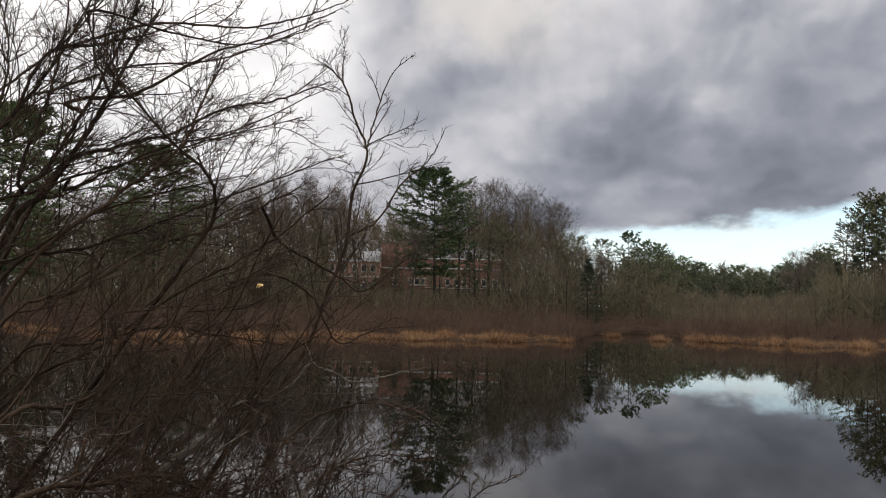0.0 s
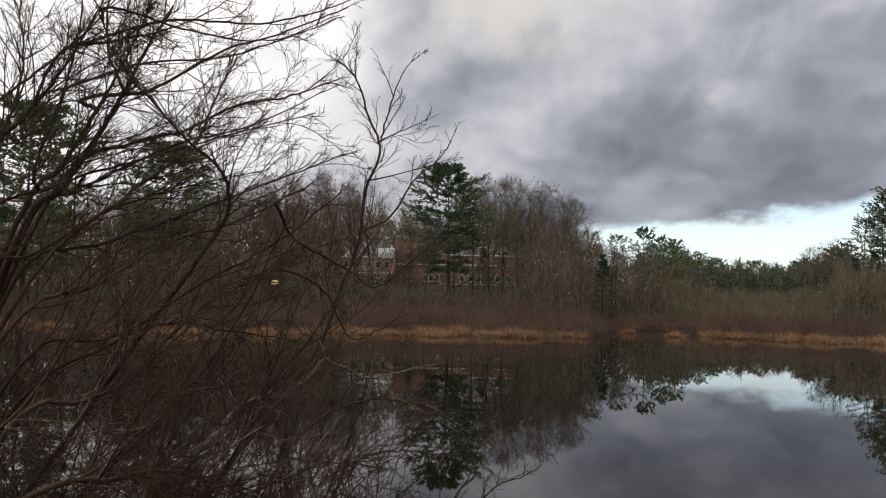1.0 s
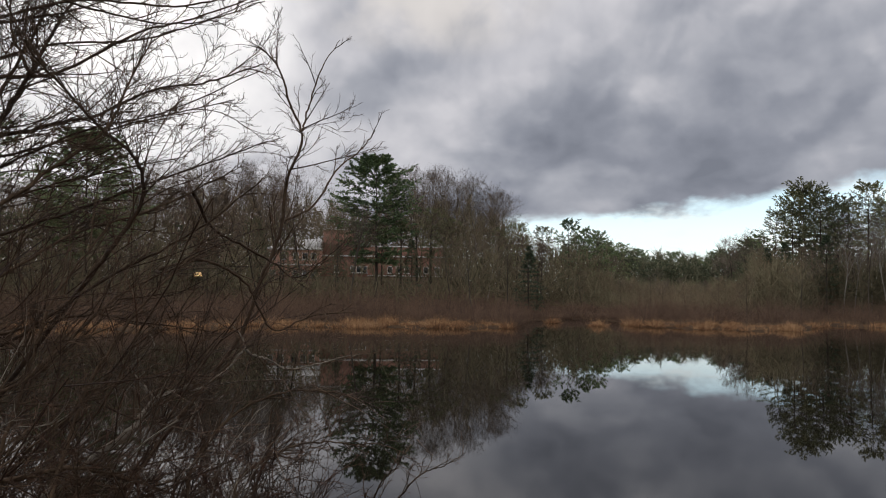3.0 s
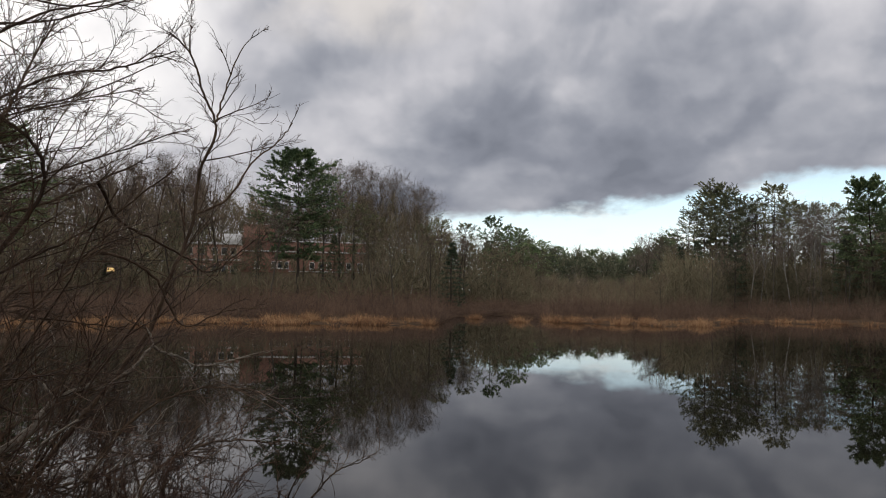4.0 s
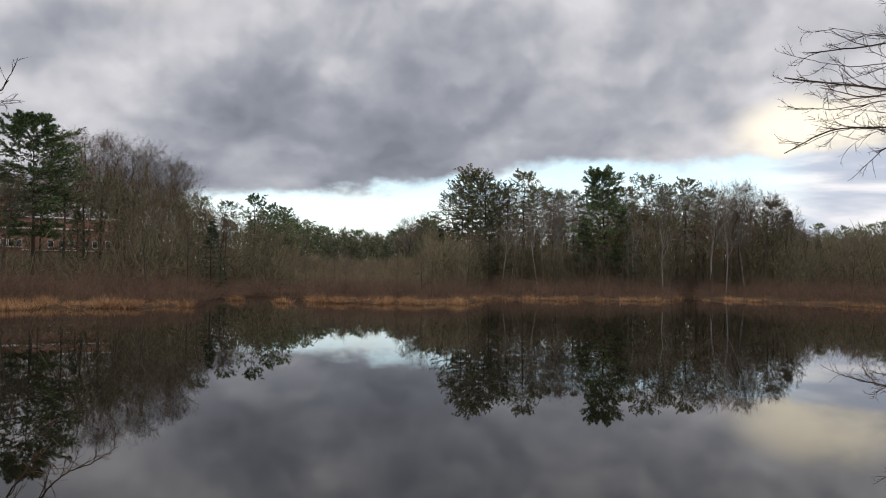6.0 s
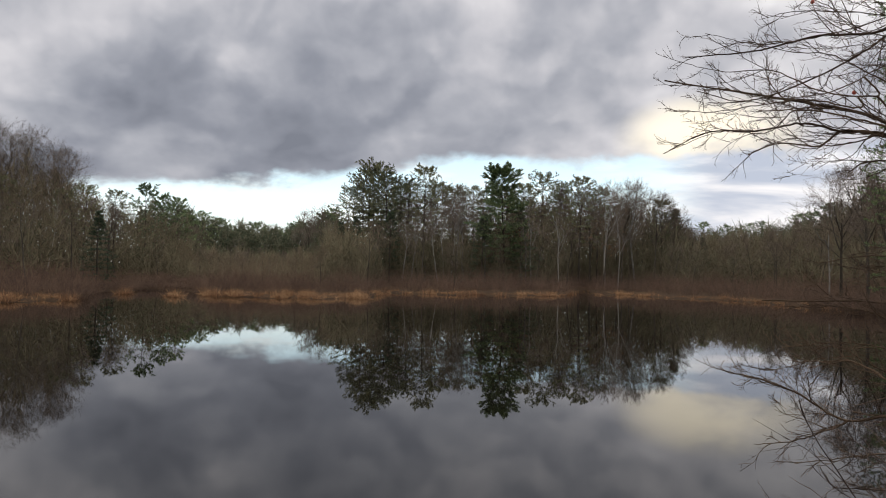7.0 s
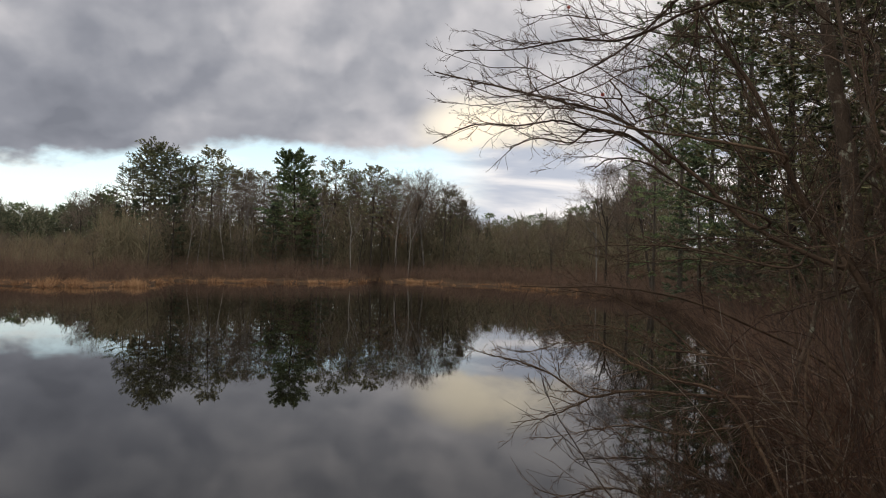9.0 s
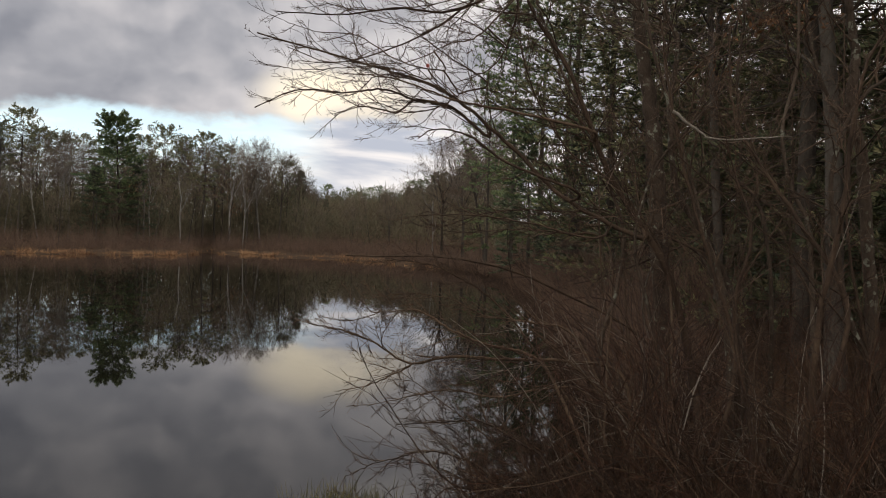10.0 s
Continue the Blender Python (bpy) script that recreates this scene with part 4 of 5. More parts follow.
limb(left_limbs, 0.012, True, (-0.94, 4.56, 0.94), (-0.79, 4.71, 1.19), (-0.54, 4.88, 1.33), (-0.28, 5.03, 1.34), (-0.06, 5.16, 1.28))
limb(left_limbs, 0.018, True, (-2.80, 4.44, 2.96), (-2.63, 4.65, 3.40), (-2.49, 4.85, 3.81), (-2.35, 5.02, 4.32))
limb(left_limbs, 0.013, True, (-2.76, 4.30, 2.89), (-2.62, 4.46, 3.35), (-2.62, 4.54, 3.79), (-2.73, 4.56, 4.17))
limb(left_limbs, 0.013, False, (-2.97, 4.58, 3.28), (-2.72, 4.85, 3.70), (-2.52, 5.07, 4.04), (-2.32, 5.28, 4.48))
limb(left_limbs, 0.012, False, (-2.59, 4.64, 3.47), (-2.49, 4.75, 3.82), (-2.25, 4.92, 3.94), (-1.86, 5.14, 4.15), (-1.56, 5.29, 4.41))
limb(left_limbs, 0.012, False, (-2.45, 4.43, 3.02), (-2.36, 4.52, 3.47), (-2.31, 4.58, 3.87), (-2.31, 4.62, 4.20))
limb(left_limbs, 0.012, True, (-2.75, 4.31, 2.61), (-2.42, 4.62, 2.95), (-2.00, 4.92, 3.18), (-1.57, 5.18, 3.39), (-1.01, 5.42, 3.61))
limb(left_limbs, 0.011, False, (-2.34, 4.82, 2.98), (-1.93, 5.11, 3.29), (-1.44, 5.37, 3.51), (-0.88, 5.60, 3.87))
limb(left_limbs, 0.011, True, (-2.76, 4.24, 2.35), (-2.47, 4.50, 2.53), (-2.13, 4.76, 2.83), (-1.76, 4.99, 3.01), (-1.27, 5.21, 3.17))
limb(left_limbs, 0.012, False, (-2.41, 4.73, 3.85), (-1.92, 5.01, 4.12), (-1.42, 5.22, 4.18), (-1.02, 5.37, 4.32), (-0.67, 5.47, 4.51))
limb(left_limbs, 0.011, False, (-2.58, 4.87, 3.60), (-2.15, 5.13, 3.86), (-1.65, 5.36, 3.99), (-1.21, 5.53, 4.21), (-0.86, 5.65, 4.40))
limb(left_limbs, 0.01, False, (-2.14, 4.64, 4.06), (-1.69, 4.89, 4.00), (-1.26, 5.09, 4.02), (-0.84, 5.25, 4.26))
limb(right_limbs, 0.0075, False, (6.36, 2.41, 4.32), (6.28, 2.71, 4.28), (6.18, 3.01, 4.20), (6.01, 3.40, 4.13), (5.81, 3.78, 4.12), (5.60, 4.13, 4.26))
limb(right_limbs, 0.0075, False, (6.33, 2.48, 4.25), (6.24, 2.78, 3.91), (6.17, 3.00, 3.85), (6.04, 3.31, 3.70), (5.84, 3.69, 3.68), (5.66, 4.00, 3.79), (5.44, 4.34, 3.85))
limb(right_limbs, 0.0075, False, (6.09, 3.01, 3.62), (5.95, 3.35, 3.69), (5.81, 3.67, 3.89), (5.65, 3.99, 3.92), (5.49, 4.27, 4.03))
limb(right_limbs, 0.0075, False, (6.03, 3.11, 3.54), (5.91, 3.42, 3.63), (5.77, 3.74, 3.63), (5.60, 4.06, 3.60), (5.47, 4.30, 3.64))
limb(right_limbs, 0.0075, False, (6.14, 2.90, 3.41), (6.03, 3.20, 3.53), (5.89, 3.51, 3.57), (5.81, 3.71, 3.41), (5.64, 4.02, 3.44), (5.41, 4.37, 3.29))
limb(right_limbs, 0.0075, False, (6.09, 3.00, 3.34), (6.01, 3.28, 3.28), (5.92, 3.57, 3.36), (5.80, 3.87, 3.26))
limb(right_limbs, 0.0075, False, (6.30, 2.55, 3.80), (6.24, 2.82, 4.00), (6.14, 3.13, 4.13), (6.06, 3.38, 4.38), (5.96, 3.62, 4.51))
limb(right_limbs, 0.0075, False, (6.24, 2.69, 4.36), (6.23, 2.86, 4.14), (6.21, 3.07, 3.96), (6.21, 3.21, 3.76))
limb(right_limbs, 0.0075, False, (6.36, 2.41, 4.07), (6.29, 2.71, 4.12), (6.14, 3.13, 4.26), (5.97, 3.52, 4.35), (5.84, 3.80, 4.33))
limb(right_limbs, 0.0075, False, (6.24, 2.69, 3.52), (6.13, 3.03, 3.76), (6.04, 3.31, 3.97), (5.93, 3.59, 4.04), (5.77, 3.91, 4.18))
limb(right_limbs, 0.034, True, (6.73, 1.09, 1.14), (6.72, 1.33, 2.07), (6.64, 1.78, 2.81), (6.58, 2.12, 3.63), (6.53, 2.35, 4.00), (6.50, 2.53, 4.33))
limb(right_limbs, 0.022, False, (6.58, 1.53, 2.33), (6.49, 2.10, 2.62), (6.40, 2.56, 3.05), (6.24, 3.06, 3.47), (6.10, 3.47, 3.63), (5.95, 3.83, 3.74), (5.53, 4.48, 3.92))
limb(right_limbs, 0.015, False, (6.35, 2.74, 3.12), (6.26, 3.02, 3.35), (6.17, 3.29, 3.40), (6.06, 3.55, 3.49), (5.92, 3.85, 3.46), (5.73, 4.18, 3.47), (5.53, 4.48, 3.31))
limb(right_limbs, 0.012, False, (6.26, 3.02, 3.34), (6.17, 3.29, 3.41), (6.12, 3.47, 3.31), (6.00, 3.73, 3.35), (5.90, 3.95, 3.27))
limb(right_limbs, 0.014, False, (6.37, 1.89, 3.14), (6.22, 2.49, 3.29), (6.09, 2.92, 3.38), (5.92, 3.36, 3.54), (5.75, 3.74, 3.58))
limb(right_limbs, 0.016, False, (6.39, 2.12, 4.38), (6.28, 2.55, 4.27), (6.14, 2.98, 4.10), (5.96, 3.40, 4.12), (5.75, 3.81, 4.06), (5.48, 4.23, 4.06))
limb(right_limbs, 0.012, False, (6.28, 2.65, 4.37), (6.19, 3.00, 4.07), (6.07, 3.35, 3.87), (5.82, 3.85, 3.69), (5.62, 4.22, 3.80))
limb(right_limbs, 0.014, False, (6.30, 1.94, 2.66), (6.16, 2.45, 2.87), (6.06, 2.75, 3.08), (5.98, 3.01, 3.13), (5.96, 3.15, 3.06))
limb(right_limbs, 0.012, False, (6.63, 2.61, 4.43), (6.64, 2.67, 4.01), (6.60, 2.83, 3.73), (6.48, 3.14, 3.59))
limb(right_limbs, 0.01, False, (6.20, 1.76, 2.31), (6.12, 2.27, 2.41), (6.01, 2.75, 2.46), (5.88, 3.19, 2.43))
limb(right_limbs, 0.02, True, (5.85, 2.40, 0.27), (6.00, 2.11, 0.54), (6.09, 1.93, 0.65), (6.23, 1.59, 0.87), (6.35, 1.21, 0.94), pale=True)
limb(right_limbs, 0.02, True, (6.42, 0.77, 1.47), (6.47, 0.95, 2.10), (6.51, 1.19, 2.84), (6.55, 1.33, 3.48), (6.61, 1.42, 4.01))
limb(right_limbs, 0.02, True, (6.13, 0.07, 1.86), (6.21, 0.36, 2.43), (6.29, 0.62, 2.81), (6.37, 0.83, 3.21), (6.46, 0.90, 3.79))
limb(right_limbs, 0.018, True, (5.89, 0.59, 1.12), (5.93, 0.72, 1.83), (5.99, 0.64, 2.34), (6.03, 0.73, 2.67), (6.06, 0.84, 2.87))
limb(right_limbs, 0.024, True, (5.82, 0.26, 1.19), (5.86, 0.22, 1.87), (5.91, 0.12, 2.49), (5.95, 0.09, 2.94), (5.99, 0.03, 3.39), (6.03, -0.13, 3.72))
limb(right_limbs, 0.01, False, (5.31, 1.02, 3.07), (5.34, 0.90, 2.97), (5.36, 0.77, 2.90), (5.41, 0.38, 2.91), pale=True)
limb(right_limbs, 0.012, True, (6.73, 1.34, 2.12), (6.70, 1.75, 2.73), (6.64, 2.17, 3.05), (6.59, 2.51, 3.70), (6.62, 2.63, 4.43))
limb(right_limbs, 0.016, True, (6.46, 1.58, 1.27), (6.34, 2.02, 1.35), (6.23, 2.42, 1.33), (6.11, 2.86, 1.33), (6.03, 3.21, 1.25), (5.97, 3.53, 1.40), (5.92, 3.84, 1.48), (5.87, 4.13, 1.51))
limb(right_limbs, 0.009, False, (6.05, 3.17, 1.25), (6.03, 3.34, 1.15), (5.98, 3.58, 1.03), (5.90, 3.86, 0.96))
limb(right_limbs, 0.013, True, (6.26, 2.15, 1.32), (6.13, 2.58, 1.45), (6.08, 2.85, 1.54), (6.07, 3.03, 1.63), (6.08, 3.20, 1.68), (6.07, 3.38, 1.66), (6.04, 3.61, 1.63))
limb(right_limbs, 0.012, True, (5.62, 1.86, 0.77), (5.66, 2.03, 0.84), (5.68, 2.25, 0.92), (5.71, 2.45, 0.95), (5.70, 2.72, 0.90), (5.64, 3.08, 0.84))
limb(right_limbs, 0.009, True, (5.51, 2.25, 0.65), (5.47, 2.50, 0.74), (5.46, 2.70, 0.74), (5.46, 2.86, 0.69), (5.41, 3.10, 0.60), (5.37, 3.34, 0.47))
limb(right_limbs, 0.01, True, (6.71, 2.59, 1.58), (6.65, 2.89, 1.83), (6.60, 3.14, 1.96), (6.58, 3.36, 2.04), (6.50, 3.67, 2.06), (6.46, 3.91, 2.03))
limb(right_limbs, 0.009, True, (7.03, 1.83, 2.46), (6.94, 2.25, 2.53), (6.83, 2.73, 2.53), (6.77, 3.08, 2.46), (6.76, 3.36, 2.36))
limb(right_limbs, 0.009, True, (7.10, 1.90, 2.23), (7.04, 2.33, 2.35), (6.96, 2.78, 2.37), (6.90, 3.20, 2.33), (6.84, 3.64, 2.38))
limb(right_limbs, 0.01, True, (6.24, 1.77, 1.13), (6.15, 2.10, 1.15), (6.06, 2.43, 1.06), (5.97, 2.78, 1.09), (5.89, 3.09, 1.02), (5.78, 3.44, 0.91))
limb(right_limbs, 0.01, True, (6.58, 1.99, 1.50), (6.50, 2.35, 1.61), (6.42, 2.72, 1.64), (6.37, 3.02, 1.76), (6.28, 3.40, 1.79), (6.17, 3.79, 1.72))
limb(left_limbs, 0.03, True, (-1.53, 4.78, 1.38), (-1.40, 4.84, 1.53), (-1.34, 4.91, 1.62), (-1.25, 4.98, 1.66), (-1.17, 5.06, 1.70), pale=True)
limb(left_limbs, 0.014, False, (-1.15, 5.06, 1.65), (-1.02, 5.09, 1.73), (-0.94, 5.12, 1.80), (-0.89, 5.14, 1.87), (-0.86, 5.17, 1.91), (-0.88, 5.20, 1.98), (-0.95, 5.23, 2.06), pale=True)
limb(left_limbs, 0.009, False, (-0.82, 5.24, 1.87), (-0.73, 5.33, 1.83), (-0.60, 5.41, 1.76), (-0.40, 5.49, 1.79), (-0.24, 5.57, 1.83), (-0.06, 5.65, 1.85), pale=True)
limb(left_limbs, 0.009, False, (-1.37, 4.86, 1.68), (-1.42, 4.87, 1.73), (-1.48, 4.88, 1.81), (-1.44, 4.89, 1.87), (-1.36, 4.90, 1.95), (-1.38, 4.92, 2.01), (-1.40, 4.93, 2.01), pale=True)


def arc(rng, p, d, length, n, bend, wander, lift):
    """Polylines that curve gently, each its own way, and turn towards the light."""
    side = unit(np.cross(d, rng.normal(size=d.shape))) * rng.normal(0, bend, (len(p), 1))
    turn_at = rng.integers(1, n + 2, (len(p), 1))
    pts, step, d = [p], (length / n)[:, None], d.copy()
    for j in range(n):
        d = unit(d + np.where(j < turn_at, side, -side) + rng.normal(0, wander, d.shape) + [0, 0, lift])
        p = p + d * step
        pts.append(p)
    return np.stack(pts, 1)


def spray(parent, rng, line, count, lo, size, r, twig_len, stem_mat, twig_mat, lift=0.03):
    """Side branches with their twigs along one limb."""
    wood, twigs = Geo(), Geo()
    p, d, f, _ = sprout(rng, line[None], count, lo, 1.0, 0.50, 0.22)
    ln = size * (1.3 - 0.75 * f) * rng.uniform(0.4, 1.7, len(f))
    s1 = arc(rng, p, d, ln, 8, 0.13, 0.05, lift)
    wood.tubes(s1, taper(np.minimum(0.0050, r * 0.5) * (1.15 - 0.4 * f), 8, 0.35), 4)
    p, d, f, i = sprout(rng, s1, 5, 0.18, 0.98, 0.58, 0.25)
    l2 = np.maximum(ln[i] * 0.50 * (1.25 - 0.6 * f), twig_len) * rng.uniform(0.45, 1.3, len(f))
    s2 = arc(rng, p, d, l2, 4, 0.20, 0.07, lift)
    twigs.tubes(s2, taper(np.full(len(f), 0.0024), 4, 0.4), 3)
    p, d, f, i = sprout(rng, s2, 2, 0.25, 0.9, 0.7, 0.25)
    twigs.spikes(p, unit(d + [0, 0, lift * 2]) * (twig_len * rng.uniform(0.3, 0.9, len(f)))[:, None], 0.0016)
    tagged(part("side_branch", wood, stem_mat, parent, smooth=True), kind="stuff")
    tagged(part("twig_spray", twigs, twig_mat, parent), kind="stuff")


def near_shrub(name, label, limbs, base, seed, stem_mat, twig_mat, density, twig_len, reach=0.4, sweep=None, shoots=0.0):
    """A large leafless shrub. Rooted limbs run down to its foot; each limb carries long shoots, side branches and twigs."""
    rng = np.random.default_rng(seed)
    root = tagged(new(name), label, "shrub")
    grown = None
    for r, rooted, pts, pale in limbs:
        pts = [np.array(q) for q in pts]
        if rooted:
            foot = np.array(base) + rng.normal(0, 0.25, 3) * [1, 1, 0]
            mid = foot * 0.45 + pts[0] * 0.55 + np.array([0, 0, -0.12])
            pts = [foot, mid] + pts
        elif grown is not None:
            gap_ = np.linalg.norm(grown - pts[0], axis=1)
            near = int(gap_.argmin())
            if 0.02 < gap_[near] < 0.7:
                pts = [grown[near]] + pts
        line = smooth_line(pts, 8 * (len(pts) - 1))
        grown = line if grown is None else np.concatenate([grown, line])
        line += rng.normal(0, 0.0030, line.shape)
        n = len(line)
        g = Geo()
        g.tubes(line[None], (r * np.linspace(1.15 if rooted else 1.0, 0.28, n))[None], 7)
        stem = part("stem", g, M_PALE if pale else stem_mat, root, "pale lichen-covered limb" if pale else "", smooth=True)
        ln0 = np.linalg.norm(np.diff(line, axis=0), axis=1).sum()
        lo = 0.35 if rooted else 0.08
        small = 0.7 if r < 0.021 and line[:, 0].max() > -1.1 and line[:, 0].max() < 0.2 else 1.0
        spray(stem, rng, line, max(4, int(ln0 * 6 * density)), lo, reach * small, r, twig_len, stem_mat, twig_mat)
        if sweep is not None:
            p, d, f, _ = sprout(rng, line[None], max(1, int(ln0 * shoots * small * small)), lo, 0.95, 0.8, 0.3)
            d = unit(d + np.array(sweep) * 0.45)
            ln = rng.uniform(0.4, 1.0, len(f)) * (1.2 - 0.6 * f)
            s = arc(rng, p, d, ln, 12, 0.06, 0.035, 0.02)
            for k in range(len(f)):
                g = Geo()
                rr = min(0.006, r * rng.uniform(0.22, 0.34))
                g.tubes(s[k:k + 1], taper(np.array([rr]), 12, 0.35), 5)
                shoot = part("shoot", g, stem_mat, root, smooth=True)
                spray(shoot, rng, s[k], max(5, int(ln[k] * 9 * density)), 0.12, reach * 0.62, rr, twig_len * 0.85, stem_mat, twig_mat)
    return root


def fan_shrub(label, base, seed, stems, h, toward, spread, mat, r=0.007, wander=0.07, bend=0.14):
    """A thicket of slender curving stems that fan out of one foot, each with its own twigs."""
    rng = np.random.default_rng(seed)
    root = tagged(new("thicket_shrub"), label, "shrub", "thicket on the near bank")
    p = np.array(base) + rng.normal(0, 1, (stems, 3)) * [0.35, 0.35, 0.0]
    d = unit(rng.normal(0, spread, (stems, 3)) * [1, 1, 0.3] + np.array([toward[0], toward[1], 1.0]))
    ln = h * rng.uniform(0.5, 1.15, stems)
    s0 = arc(rng, p, d, ln, 12, bend if h < 2.6 else bend * 0.45, wander, -0.025)
    rad = taper(r * rng.uniform(0.5, 1.6, stems) * np.where(rng.random(stems) < 0.08, 1.5, 1.0), 12, 0.3)
    for k in range(stems):
        if base[0] < 0 and s0[k, :, 0].max() > -0.25:
            continue    # the bush ends short of the open water
        g, twigs = Geo(), Geo()
        g.tubes(s0[k:k + 1], rad[k:k + 1], 5)
        q, d, f, i = sprout(rng, s0[k:k + 1], 10, 0.15, 1.0, 0.65, 0.3)
        l1 = ln[k] * 0.28 * (1.2 - 0.6 * f) * rng.uniform(0.4, 1.5, len(f))
        s1 = arc(rng, q, d, l1, 5, 0.16, 0.06, 0.02)
        twigs.tubes(s1, taper(np.full(len(f), 0.0030), 5, 0.45), 3)
        q, d, f, i = sprout(rng, s1, 5, 0.15, 1.0, 0.6, 0.3)
        l2 = np.maximum(l1[i] * 0.45, 0.1) * rng.uniform(0.4, 1.3, len(f))
        s2 = arc(rng, q, d, l2, 2, 0.2, 0.05, 0.03)
        twigs.tubes(s2, taper(np.full(len(f), 0.0020), 2, 0.4), 3)
        # a few stems and sprays made pale, as painted highlights among the dark twigs
        stem = part("stem", g, M_PALE if k % 19 == 4 else M_STEM, root, smooth=True)
        tagged(part("twig_spray", twigs, M_PALE if k % 23 == 7 else M_SPRIG if k % 5 == 1 else mat, stem), kind="stuff")
    return root


def sapling(r, twig_count, pts, k):
    """A slim crooked tree of the thicket, from its foot on the bank up through the given bends."""
    rng = np.random.default_rng(700 + k)
    root = tagged(new("sapling"), "crooked leafless young tree with lichen-spotted bark" if r > 0.015 else "thin crooked leafless sapling in the thicket", "tree", "trees behind the near thicket")
    foot = np.array(pts[0]) + [rng.normal(0, 0.1), rng.normal(0, 0.1), 0]
    foot[2] = 0.1 if pts[0][2] < 2.5 else pts[0][2]
    line = smooth_line([foot, *pts] if pts[0][2] < 2.5 else list(pts), 10 * len(pts))
    line += rng.normal(0, 0.08 * r, line.shape)
    n = len(line)
    g = Geo()
    g.tubes(line[None], (r * np.linspace(1.2, 0.55, n) * (1 + 0.06 * np.sin(np.arange(n) * 1.7)))[None], 9)
    trunk = part("trunk", g, M_LICHEN, root, smooth=True)
    p, d, f, _ = sprout(rng, line[None], twig_count, 0.25, 1.0, 0.9, 0.3)
    s = arc(rng, p, d, rng.uniform(0.5, 1.5, len(f)), 10, 0.09, 0.05, 0.02)
    for j in range(len(f)):
        b = Geo()
        rr = min(0.010, r * 0.4) * rng.uniform(0.6, 1.1)
        b.tubes(s[j:j + 1], taper(np.array([rr]), 10, 0.3), 5)
        spray(part("branch", b, M_STEM, root, smooth=True), rng, s[j], 5, 0.15, 0.34, rr, 0.08, M_STEM, M_SPRIG)


SAPLINGS = (
    (0.1, 6, ((9.75, 2.03, 1.44), (9.72, 2.11, 2.49), (9.71, 2.17, 3.28), (9.67, 2.25, 3.93), (9.63, 2.36, 4.58), (9.58, 2.47, 5.30), (9.46, 2.71, 6.41))),
    (0.028, 10, ((7.61, 0.95, 1.69), (7.56, 1.13, 2.21), (7.53, 1.26, 2.45), (7.47, 1.45, 2.78), (7.48, 1.52, 3.42), (7.53, 1.50, 3.82), (7.58, 1.50, 4.08), (7.57, 1.59, 4.26), (7.58, 1.66, 4.59), (7.56, 1.78, 5.25))),
    (0.022, 12, ((7.17, 0.92, 1.36), (7.16, 1.00, 1.99), (7.13, 1.14, 2.39), (7.11, 1.24, 2.76), (7.10, 1.34, 3.08), (7.07, 1.46, 3.49), (7.03, 1.61, 4.00), (7.02, 1.70, 4.57))),
    (0.014, 12, ((7.11, 0.61, 1.75), (7.12, 0.67, 2.34), (7.12, 0.75, 2.64), (7.05, 0.94, 2.86), (7.12, 0.88, 2.95), (7.13, 0.93, 3.59), (7.19, 0.90, 4.06), (7.21, 0.94, 4.52))),
    (0.05, 8, ((8.17, -0.10, 1.44), (8.17, -0.02, 2.40), (8.16, 0.05, 3.12), (8.12, 0.15, 3.45), (8.16, 0.12, 3.90), (8.16, 0.16, 4.19), (8.15, 0.22, 4.63), (8.15, 0.28, 5.32))),
    (0.018, 12, ((8.00, 0.07, 3.20), (8.00, 0.30, 3.54), (8.04, 0.44, 3.94), (8.11, 0.53, 4.46), (8.16, 0.67, 5.09))),
    (0.018, 12, ((7.16, 0.30, 1.17), (7.22, 0.34, 1.94), (7.26, 0.39, 2.46), (7.26, 0.52, 2.76), (7.29, 0.60, 3.21), (7.41, 0.52, 3.72), (7.48, 0.53, 4.28), (7.55, 0.53, 4.76))),
    (0.012, 14, ((6.32, 1.21, 1.19), (6.35, 1.36, 1.75), (6.38, 1.49, 2.20), (6.48, 1.50, 2.50), (6.63, 1.41, 2.89), (6.82, 1.24, 3.17), (7.01, 1.09, 3.42), (7.18, 0.96, 3.57))),
    (0.012, 14, ((6.59, 0.71, 1.29), (6.68, 0.86, 1.76), (6.75, 1.05, 2.13), (6.85, 1.17, 2.25), (6.83, 1.50, 2.42), (6.87, 1.75, 2.74), (6.80, 2.18, 3.30), (6.69, 2.70, 3.40))),
    (0.016, 12, ((6.67, 1.83, 1.33), (6.77, 1.74, 1.87), (6.85, 1.71, 2.33), (6.84, 1.84, 2.74), (6.81, 1.99, 3.20), (6.74, 2.22, 3.62), (6.70, 2.39, 4.05), (6.68, 2.53, 4.43))),
    (0.02, 12, ((6.83, -0.15, 1.20), (6.75, 0.08, 1.82), (6.74, 0.17, 2.33), (6.75, 0.22, 2.73), (6.82, 0.17, 3.09), (6.93, 0.04, 3.38), (7.04, -0.10, 3.52), (7.21, -0.35, 3.74))),
)
for k, (r, n, pts) in enumerate(SAPLINGS):
    sapling(r, n, pts, k)

left_limbs.sort(key=lambda q: not q[1])
right_limbs.sort(key=lambda q: not q[1])
near_shrub("waterside_shrub", "large leafless grey-brown shrub arching over the water", left_limbs, (-3.7, 4.3, 0.0), 21, M_STEM, M_SPRIG, 0.92, 0.09, 0.38, (0.75, 0.2, 0.22), 2.2)
